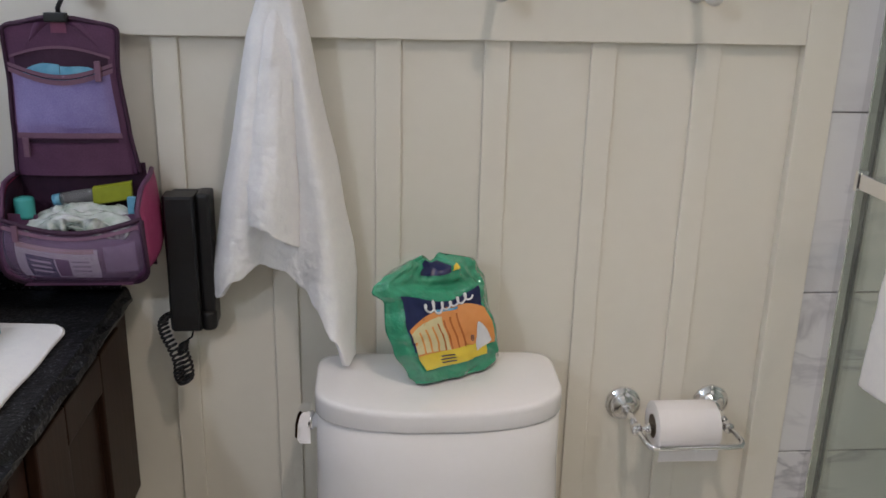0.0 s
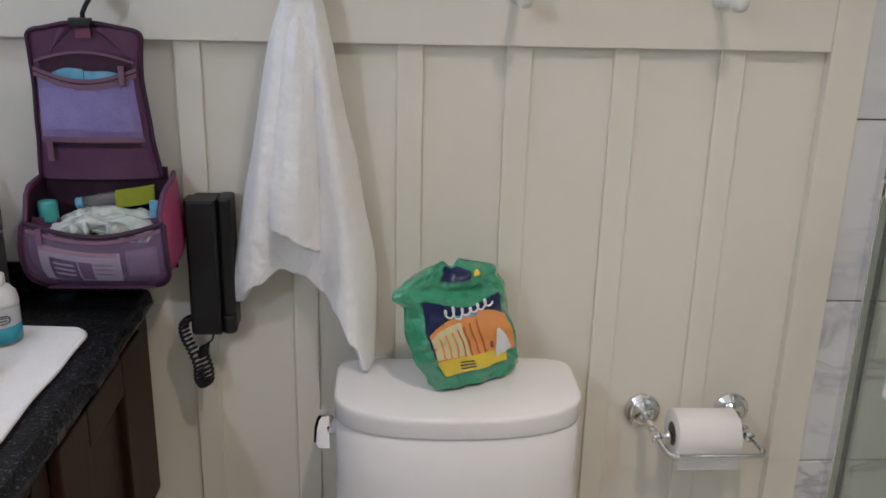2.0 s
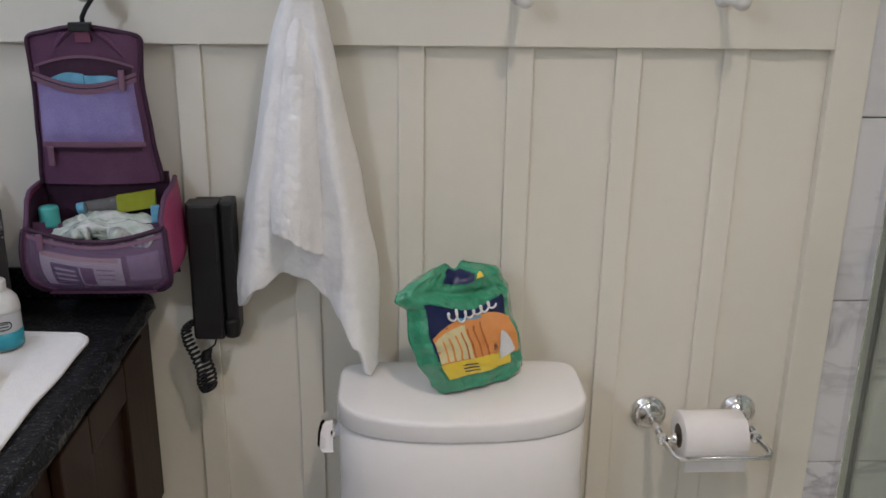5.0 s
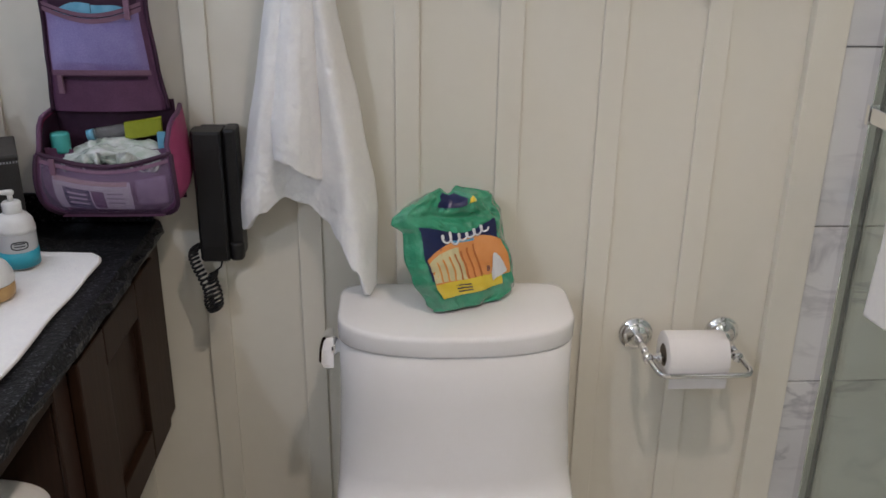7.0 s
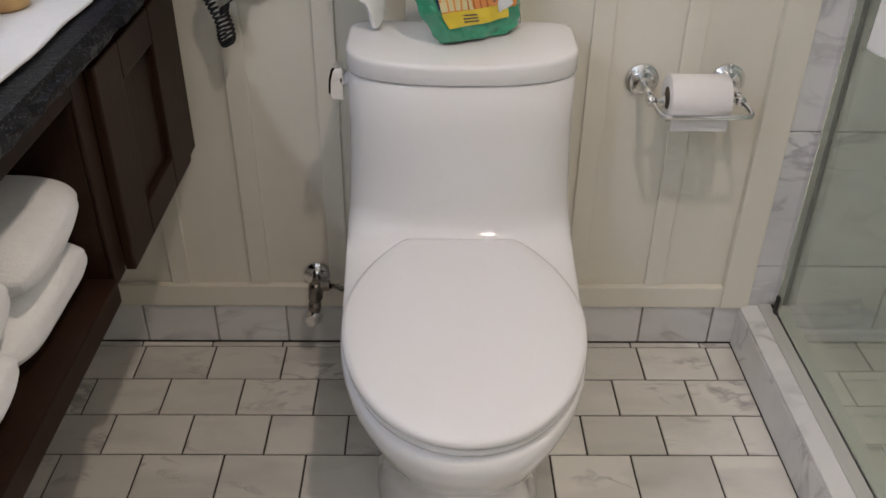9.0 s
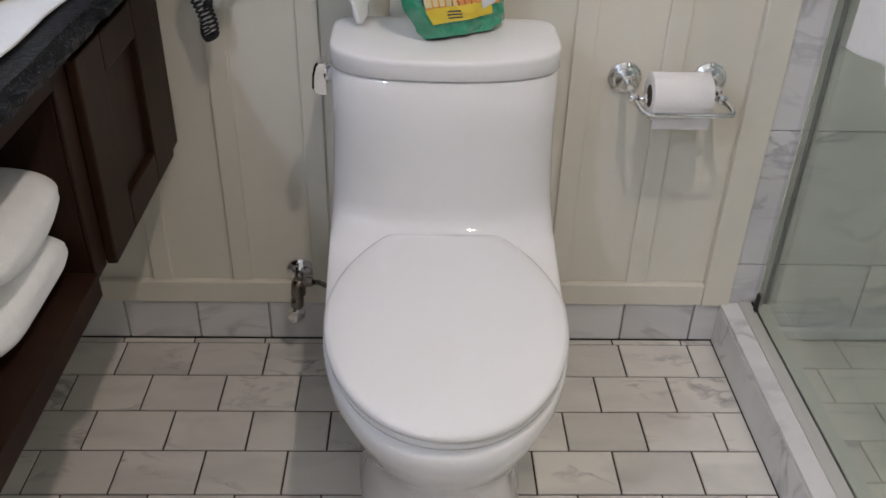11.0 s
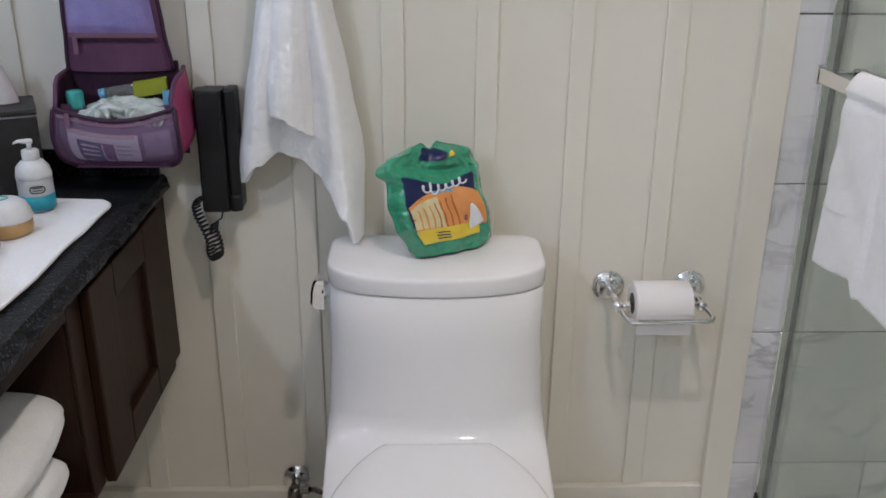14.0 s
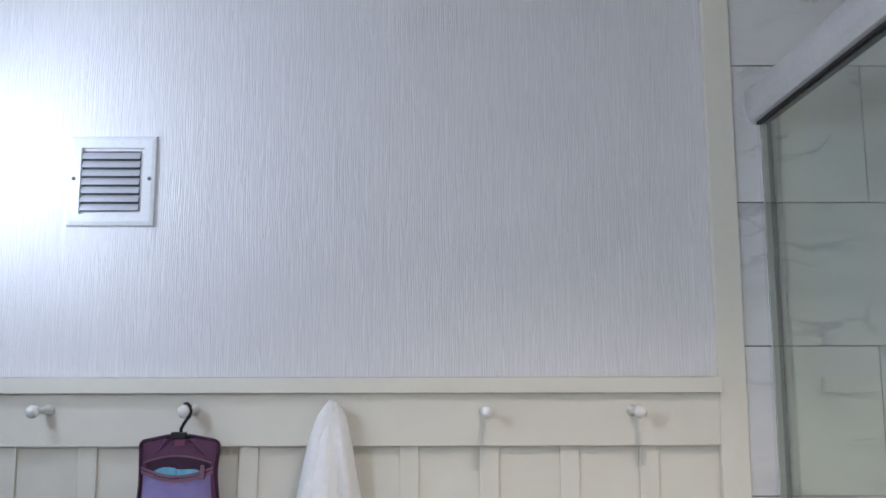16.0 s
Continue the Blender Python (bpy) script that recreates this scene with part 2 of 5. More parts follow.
def tube(points, radius, n=10, bm=None):
    pts = [Vector(p) for p in points]
    rings, up = [], Vector((0.13, 0.31, 0.94)).normalized()
    for i, p in enumerate(pts):
        d = (pts[min(i + 1, len(pts) - 1)] - pts[max(i - 1, 0)]).normalized()
        side = d.cross(up)
        side = side.normalized() if side.length > 1e-3 else d.orthogonal().normalized()
        top = side.cross(d)
        up = top
        rings.append([p + radius * (math.cos(2 * math.pi * k / n) * side + math.sin(2 * math.pi * k / n) * top) for k in range(n)])
    return loft(rings, bm=bm)


def superellipse(hw, y_mid, back, front, p_back, p_front, z, n=64, x0=0.0, y_limit=None):
    """A closed outline: a back part (towards the wall) and a front part (towards the room) of their own depth and squareness."""
    ring = []
    for i in range(n):
        a = 2 * math.pi * i / n
        c, s = math.cos(a), math.sin(a)
        p, d = (p_back, back) if s > 0 else (p_front, front)
        x = hw * math.copysign(abs(c) ** (2 / p), c)
        y = y_mid + d * math.copysign(abs(s) ** (2 / p), s)
        if y_limit is not None:
            y = min(y, y_limit)
        ring.append(Vector((x0 + x, y, z)))
    return ring


# ---------------------------------------------------------------- structure
LEFT, RIGHT, FRONT, CURB = -1.03, 1.55, -2.95, 0.614
RAIL_Z, CAP_Z, BASE_Z = 1.2195, 1.327, 0.097


def slab(name, dims, mat, label, category="wall", bevel=0.0):
    return tagged(part(name, box(*dims), mat, bevel=bevel), label, category, kind="structure")


wall_back = slab("wall_north", (LEFT - 0.1, RIGHT + 0.1, 0.0, 0.12, -0.1, CEIL + 0.1), M_PAINT, "cream painted board wall behind the toilet")
slab("wall_west", (LEFT - 0.12, LEFT, FRONT, 0.0, -0.1, CEIL + 0.1), M_PAPER, "plain papered wall behind the vanity")
slab("wall_east", (RIGHT, RIGHT + 0.12, FRONT, 0.0, -0.1, CEIL + 0.1), M_WALLTILE, "marble clad shower side wall")
slab("wall_south", (LEFT - 0.1, RIGHT + 0.1, FRONT - 0.12, FRONT, -0.1, CEIL + 0.1), M_PAINT, "plain cream wall opposite the toilet")
slab("ceiling", (LEFT - 0.1, RIGHT + 0.1, FRONT, 0.0, CEIL, CEIL + 0.1), M_CEIL, "white painted ceiling", "ceiling")
floor = slab("floor", (LEFT - 0.1, RIGHT + 0.1, FRONT, 0.0, -0.12, -0.003), M_GROUT, "white marble tile floor with dark grout joints", "floor")
upper = slab("trim_wallpaper", (LEFT, 0.572, -0.004, -0.0005, 1.36, CEIL), M_PAPER, "silvery vertical-grain textured wallpaper", "wallpaper")

wains = thing("trim_wainscot", "cream painted board and batten wainscot with peg rail", "wainscot", kind="structure")
for k in range(-5, 4):
    bx = 0.4065 + 0.1645 * (k - 3)
    if bx > LEFT:
        part("batten", box(bx, bx + 0.0395, -0.0078, -0.0005, 0.150, RAIL_Z + 0.002), M_PAINT, wains, bevel=0.0022)
part("peg_rail", box(LEFT, 0.5725, -0.0185, -0.0005, RAIL_Z, CAP_Z), M_PAINT, wains, bevel=0.002)
part("cap_rail", box(LEFT, 0.575, -0.036, -0.0005, CAP_Z, 1.359), M_PAINT, wains, bevel=0.002)
part("corner_stile", box(0.5725, 0.6305, -0.020, -0.0005, BASE_Z + 0.002, CEIL), M_PAINT, wains, bevel=0.002)
part("bottom_rail", box(LEFT, 0.5722, -0.0175, -0.0005, BASE_Z + 0.002, 0.150), M_PAINT, wains, bevel=0.003)

# shower kerb and enclosure
kerb = thing("shower_curb", "white marble shower kerb with a polished top", "curb", kind="structure")
for k in range(5):
    y0, y1 = -0.012 - 0.56 * k, -0.012 - 0.56 * (k + 1) + 0.002
    part("slab", box(CURB, CURB + 0.012, y1, y0, 0.0, 0.092), M_WALLTILE, kerb, bevel=0.0012)
part("slab", box(CURB + 0.001, CURB + 0.105, FRONT, -0.012, 0.093, 0.103), M_WALLTILE, kerb, bevel=0.002)
part("core", box(CURB + 0.0125, CURB + 0.102, FRONT, -0.001, -0.002, 0.0925), M_GROUT, kerb)

# ---------------------------------------------------------------- toilet


def build_toilet():
    t = thing("toilet", "white glazed one-piece toilet with its seat lid closed", "toilet", at=(0.0085, -0.05, 0))
    s = superellipse
    rings = [s(0.143, -0.33, 0.26, 0.285, 5, 2.6, 0.0), s(0.145, -0.33, 0.26, 0.287, 5, 2.6, 0.02), s(0.139, -0.33, 0.26, 0.279, 5, 2.6, 0.045),
             s(0.138, -0.34, 0.275, 0.275, 5, 2.5, 0.15), s(0.143, -0.36, 0.305, 0.287, 5, 2.4, 0.23), s(0.158, -0.40, 0.35, 0.312, 6, 2.3, 0.30),
             s(0.174, -0.43, 0.385, 0.306, 7, 2.2, 0.345), s(0.182, -0.45, 0.400, 0.297, 8, 2.15, 0.372), s(0.1835, -0.45, 0.400, 0.295, 8, 2.15, 0.391),
             s(0.182, -0.45, 0.398, 0.287, 8, 2.15, 0.3985),
             s(0.194, -0.20, 0.150, 0.135, 9, 3.2, 0.404), s(0.1945, -0.185, 0.135, 0.095, 9, 3.4, 0.411), s(0.1945, -0.175, 0.125, 0.076, 9, 3.4, 0.422),
             s(0.193, -0.165, 0.115, 0.073, 9, 3.0, 0.438), s(0.1915, -0.160, 0.11, 0.074, 9, 2.7, 0.46), s(0.1885, -0.155, 0.105, 0.080, 9, 2.5, 0.52),
             s(0.186, -0.150, 0.10, 0.085, 9, 2.4, 0.60), s(0.1855, -0.150, 0.10, 0.0835, 9, 2.35, 0.6805), s(0.182, -0.150, 0.098, 0.080, 9, 2.35, 0.683)]
    part("body", loft(rings), M_PORCELAIN, t, smooth=True)
    lid = [s(0.181, -0.15, 0.098, 0.080, 9, 2.35, 0.6758), s(0.1862, -0.15, 0.101, 0.0855, 9, 2.35, 0.6764), s(0.1875, -0.15, 0.1015, 0.0868, 9, 2.35, 0.679), s(0.1875, -0.15, 0.1015, 0.0868, 9, 2.35, 0.7),
           s(0.1868, -0.15, 0.1005, 0.0860, 9, 2.35, 0.7042), s(0.1845, -0.15, 0.098, 0.0835, 9, 2.35, 0.7068), s(0.180, -0.15, 0.094, 0.079, 8, 2.35, 0.7080), s(0.145, -0.142, 0.07, 0.055, 6, 2.3, 0.7098), s(0.07, -0.14, 0.03, 0.025, 4, 2.2, 0.711), s(0.02, -0.14, 0.01, 0.008, 3, 2.2, 0.7112)]
    for ring in lid:
        for v in ring:
            v.z += 0.009 + max(0.0, min(1.0, (v.z - 0.68) / 0.022)) * 0.012 * (v.y + 0.236) / 0.185
    part("tank_lid", loft(lid), M_PORCELAIN, t, smooth=True)
    def egg(hw, back, front, z, lim):
        lim += 0.007
        return s(hw, -0.478, back * 0.85, front * 0.98, 1.7, 2.08, z, n=96, y_limit=lim)
    part("seat_ring", loft([egg(0.166, 0.295, 0.255, 0.4005, -0.288), egg(0.1745, 0.30, 0.266, 0.4035, -0.288), egg(0.1755, 0.30, 0.268, 0.408, -0.288), egg(0.174, 0.30, 0.266, 0.4125, -0.288), egg(0.164, 0.29, 0.252, 0.414, -0.288)]), M_SEAT, t, smooth=True)
    part("seat_lid", loft([egg(0.164, 0.29, 0.252, 0.4182, -0.286), egg(0.1755, 0.30, 0.268, 0.4188, -0.283), egg(0.1782, 0.302, 0.272, 0.4212, -0.281), egg(0.1788, 0.302, 0.273, 0.4265, -0.281), egg(0.177, 0.30, 0.2705, 0.4312, -0.282),
                           egg(0.170, 0.293, 0.262, 0.4345, -0.286), egg(0.150, 0.265, 0.232, 0.4368, -0.30), egg(0.105, 0.19, 0.16, 0.4385, -0.33), egg(0.04, 0.08, 0.05, 0.439, -0.43)]), M_SEAT, t, smooth=True)
    blade = [[Vector((x, y, z)) for x, y in ((xo + 0.004, -0.166), (xo, -0.160), (xo, -0.140), (xo + 0.004, -0.134), (-0.1945, -0.136), (-0.1945, -0.164))]
             for xo, z in ((-0.208, 0.6225), (-0.215, 0.6245), (-0.2185, 0.632), (-0.217, 0.655), (-0.213, 0.671), (-0.209, 0.6765), (-0.203, 0.678))]
    part("flush_lever", loft(blade), M_CHROME, t, "chrome trip lever", bevel=0.0012)
    part("lever_boss", lathe([(0.015, 0), (0.015, 0.006), (0.011, 0.009), (0.011, 0.014)], 20, "x", (-0.1975, -0.15, 0.655)), M_CHROME, t, smooth=True)
    for ob in t.children:
        ob.location = (0, 0.05, 0.009 if "lever" in ob.name else 0)
    return t


build_toilet()

# ---------------------------------------------------------------- vanity
TOP, SLAB = 0.828, 0.7985


def build_vanity():
    v = thing("vanity_cabinet", "dark espresso wood floating vanity with an open towel shelf", "cabinet", at=(-0.75, -0.02, 0.47))
    made = []
    F = -0.494

    def add(name, *dims, mat=M_WOOD, parent=v, bevel=0.002, label=""):
        ob = part(name, box(*dims), mat, parent, label, bevel=bevel)
        made.append(ob)
        return ob
    add("end_panel", LEFT, F - 0.004, -0.024, -0.006, 0.468, 0.788)
    add("end_stile", F - 0.004, F + 0.006, -0.064, -0.006, 0.466, SLAB - 0.0005)
    # back of the recess: shade is in its darker wood colour
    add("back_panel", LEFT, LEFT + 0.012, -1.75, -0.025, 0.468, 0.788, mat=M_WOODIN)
    add("bottom_board", LEFT + 0.013, F - 0.005, -0.452, -0.025, 0.468, 0.488)
    add("divider", LEFT + 0.013, F - 0.006, -0.475, -0.453, 0.468, 0.788)
    add("shelf_board", LEFT + 0.013, F + 0.004, -1.75, -0.476, 0.447, 0.487)
    add("top_rail", F - 0.022, F, -1.75, -0.476, 0.764, SLAB - 0.0005)
    add("face_stile", F - 0.005, F, -0.476, -0.428, 0.47, SLAB - 0.0005)
    y0, y1, z0, z1, w = -0.425, -0.068, 0.468, 0.786, 0.062
    d = add("door", F - 0.003, F + 0.003, y0 + w - 0.004, y1 - w + 0.004, z0 + 0.045, z1 - 0.045, label="recessed flat door panel")
    for name, dims in (("door_stile", (y0, y0 + 0.100, z0, z1)), ("door_stile", (y1 - 0.105, y1, z0, z1)), ("door_rail", (y0 + 0.100, y1 - 0.105, z0, z0 + 0.058)), ("door_rail", (y0 + 0.100, y1 - 0.105, z1 - 0.058, z1))):
        part(name, box(F - 0.002, F + 0.014, *dims), M_WOOD, d, bevel=0.003)
    for ob in made:
        ob.location = (0.75, 0.02, -0.47)
    return v


build_vanity()


def build_counter():
    c = thing("countertop", "black speckled granite countertop with a rough chiselled edge", "countertop", at=(-0.75, -0.02, 0.8))
    rng = random.Random(4)
    top = part("slab", box(LEFT, -0.4868, -1.75, -0.003, SLAB, TOP), M_GRANITE, c)
    bm = bmesh.new()
    ny, nz = 64, 4
    grid = []
    for i in range(ny + 1):
        y = -0.004 - 1.745 * i / ny
        row = []
        for k in range(nz + 1):
            f = k / nz
            out = 0.001 + 0.016 * math.sin(math.pi * min(1, f * 1.1 + 0.08)) * rng.uniform(0.40, 1.0)
            if k == nz:
                out = rng.uniform(0.0, 0.0025)
            if k == 0:
                out = rng.uniform(0.004, 0.010)
            row.append(bm.verts.new((-0.4842 + out, y + (rng.uniform(-0.006, 0.006) if 0 < i < ny else 0), SLAB + (TOP - SLAB) * f + (rng.uniform(-0.003, 0.003) if 0 < k < nz else 0))))
        row.append(bm.verts.new((-0.4868, y, TOP)))
        grid.append(row)
    for a, b in zip(grid, grid[1:]):
        for k in range(nz + 1):
            bm.faces.new((a[k], b[k], b[k + 1]))
            bm.faces.new((a[k], b[k + 1], a[k + 1]))
    part("chiselled_edge", bm, M_GRANITE, c, "rock-faced granite edge")
    part("backsplash", box(LEFT, -0.486, -0.022, -0.0125, TOP + 0.0005, 0.878), M_GRANITE, c, bevel=0.002)
    for ob in c.children:
        ob.location = (0.75, 0.02, -0.8)


build_counter()

# ---------------------------------------------------------------- wall things
M_PEG = material("peg_white_paint", (0.80, 0.79, 0.76), rough=0.3)
M_BLACK = material("black_plastic", (0.008, 0.008, 0.009), rough=0.42, second=(0.006, 0.006, 0.007), bump=0.1, bump_scale=500)
M_VENT = material("vent_white_enamel", (0.74, 0.75, 0.76), rough=0.35)
M_SLAT = material("slat_grey_metal", (0.50, 0.51, 0.54), rough=0.4, metal=0.4)
M_STEEL = material("braided_steel", (0.30, 0.27, 0.24), rough=0.25, metal=1.0, second=(0.16, 0.135, 0.115), fine=500, amount=0.3)
M_PAPERROLL = material("tissue_paper", (0.83, 0.81, 0.80), rough=0.95, second=(0.80, 0.78, 0.77), bump=0.15, bump_scale=300)
M_CARD = material("roll_core_card", (0.30, 0.24, 0.18), rough=0.9)


def sheet(fn, nu, nv, bm=None):
    bm = bm or bmesh.new()
    rows = [[bm.verts.new(fn(i / nu, k / nv)) for i in range(nu + 1)] for k in range(nv + 1)]
    for a, b in zip(rows, rows[1:]):
        for i in range(nu):
            bm.faces.new((a[i], a[i + 1], b[i + 1], b[i]))
    return bm


def thicken(ob, t, offset=0.0):
    m = ob.modifiers.new("thickness", "SOLIDIFY")
    m.thickness, m.offset = t, offset
    return ob


def base_at(t, at):
    """Put a thing's origin at its base while its parts, modelled in place, stay where they are."""
    t.location = at
    for ob in t.children:
        ob.location = Vector(ob.location) - Vector(at)


def lerp(table, v):
    for (a, x), (b, y) in zip(table, table[1:]):
        if v <= b:
            f = (v - a) / (b - a) if b > a else 0
            f = f * f * (3 - 2 * f)
            return x + (y - x) * f
    return table[-1][1]


def lin(table, v):
    for (a, x), (b, y) in zip(table, table[1:]):
        if v <= b:
            return x + (y - x) * (v - a) / (b - a)
    return table[-1][1]


peg = thing("wall_peg", "white painted turned wooden peg on the rail", "peg", "pegs along the rail", at=(0.391, -0.0186, 1.291))
part("shaft", lathe([(0.0115, 0), (0.0115, 0.004), (0.0085, 0.008), (0.0068, 0.03), (0.0060, 0.050), (0.0070, 0.064)], 20, "y"), M_PEG, peg, smooth=True)
part("knob", lathe([(0.0068, 0.0645), (0.0098, 0.0665), (0.0124, 0.0715), (0.0131, 0.077), (0.0122, 0.0825), (0.0088, 0.087), (0.0037, 0.0893), (0.0, 0.0898)], 20, "y"), M_PEG, peg, smooth=True)
for px in (0.0875, -0.211, -0.507, -0.8035):
    copy_thing(peg, pose(px, -0.0186, 1.291 if px > -0.3 else 1.293))


def build_vent():
    v = thing("air_vent", "white louvred metal wall vent with two screws", "vent", at=(-0.7035, -0.0045, 1.7745))
    x0, x1, z0, z1 = -0.797, -0.610, 1.676, 1.873
    a, b, c, d = -0.771, -0.6455, 1.7095, 1.8405
    prof = [(0.0, 0.0), (0.0025, 0.0065), (0.010, 0.0085), (0.0265, 0.0085), (0.0275, 0.0)]

    def ring(i, h):
        return [Vector(p) for p in ((x0 + i, -0.0045 - h, z0 + i), (x1 - i, -0.0045 - h, z0 + i), (x1 - i, -0.0045 - h, z1 - i), (x0 + i, -0.0045 - h, z1 - i))]
    bm = bmesh.new()
    rings = [[bm.verts.new(p) for p in ring(i, h)] for i, h in prof]
    for r, s in zip(rings, rings[1:]):
        for k in range(4):
            bm.faces.new((r[k], r[(k + 1) % 4], s[(k + 1) % 4], s[k]))
    part("frame", bm, M_VENT, v)
    part("duct_back", box(a, b, -0.0052, -0.0046, c, d), M_BLACK, v)
    n = 7
    for k in range(n):
        z = c + (d - c) * (k + 0.5) / n
        bm = sheet(lambda u, w: Vector((a + (b - a) * u, -0.0115 + 0.0058 * w, z - 0.0085 + 0.0145 * w + 0.002 * math.sin(math.pi * w))), 1, 4)
        thicken(part("slat", bm, M_SLAT, v), 0.0009)
    for sx in (-0.784, -0.6235):
        s = part("screw", lathe([(0.0042, 0), (0.0042, 0.001), (0.003, 0.0022), (0.0, 0.0024)], 14, "y", (sx, -0.0131, 1.779)), M_STEEL, v, smooth=True)
    base_at(v, v.location.copy())
    v.location = (-0.7035, -0.0045, 1.7745)


build_vent()


def build_phone():
    p = thing("wall_phone", "black plastic wall telephone with its handset hung up", "telephone")
    part("cradle", box(-0.3608, -0.3405, -0.058, -0.0115, 0.769, 0.985), M_BLACK, p, bevel=0.005)
    part("backplate", box(-0.402, -0.345, -0.030, -0.0114, 0.774, 0.983), M_BLACK, p, bevel=0.004)
    bm = loft([[Vector((x, y, z)) for x, y in ((-0.4075, -0.034), (-0.4075, -0.064 - o), (-0.402, -0.072 - o), (-0.3645, -0.072 - o), (-0.3612, -0.068 - o), (-0.3612, -0.034))]
               for z, o in ((0.7705, 0.0), (0.773, 0.003), (0.797, 0.004), (0.825, 0.003), (0.88, 0.001), (0.928, 0.003), (0.957, 0.004), (0.981, 0.003), (0.9845, 0.0))])
    part("handset", bm, M_BLACK, p, bevel=0.0012)
    part("cradle_foot", lathe([(0.0, 0), (0.011, 0.001), (0.0128, 0.006), (0.0128, 0.026), (0.011, 0.030), (0, 0.031)], 20, "z", (-0.3515, -0.054, 0.768)), M_BLACK, p, smooth=True)
    # coiled cord: a loop that hangs down and comes back up
    keys = [Vector(k) for k in ((-0.402, -0.045, 0.784), (-0.416, -0.048, 0.789), (-0.424, -0.05, 0.777), (-0.421, -0.051, 0.757), (-0.412, -0.052, 0.735), (-0.404, -0.054, 0.711), (-0.404, -0.055, 0.690), (-0.397, -0.056, 0.677), (-0.389, -0.056, 0.684), (-0.390, -0.054, 0.706), (-0.396, -0.052, 0.728), (-0.394, -0.051, 0.742))]
    path, turns = [], 34
    N = 640
    for i in range(N + 1):
        f = i / N * (len(keys) - 1)
        k = min(int(f), len(keys) - 2)
        g = f - k
        p0, p1, p2, p3 = keys[max(k - 1, 0)], keys[k], keys[k + 1], keys[min(k + 2, len(keys) - 1)]
        c = 0.5 * (2 * p1 + (p2 - p0) * g + (2 * p0 - 5 * p1 + 4 * p2 - p3) * g * g + (3 * p1 - p0 - 3 * p2 + p3) * g ** 3)
        a = 2 * math.pi * turns * i / N
        r = 0.0070 * min(1, i / 30)
        path.append(c + Vector((r * math.cos(a), r * math.sin(a), 0.003 * math.cos(a))))
    part("coiled_cord", tube(path, 0.0021, 6), M_BLACK, p, "tangled black coiled cord", smooth=True)
    part("line_cord", tube([(-0.379, -0.05, 0.773), (-0.378, -0.05, 0.763), (-0.381, -0.05, 0.752), (-0.394, -0.051, 0.742)], 0.0016, 6), M_BLACK, p, smooth=True)
    base_at(p, (-0.37, -0.0114, 0.772))
    p.location += Vector((0.0055, 0, 0.008))


build_phone()


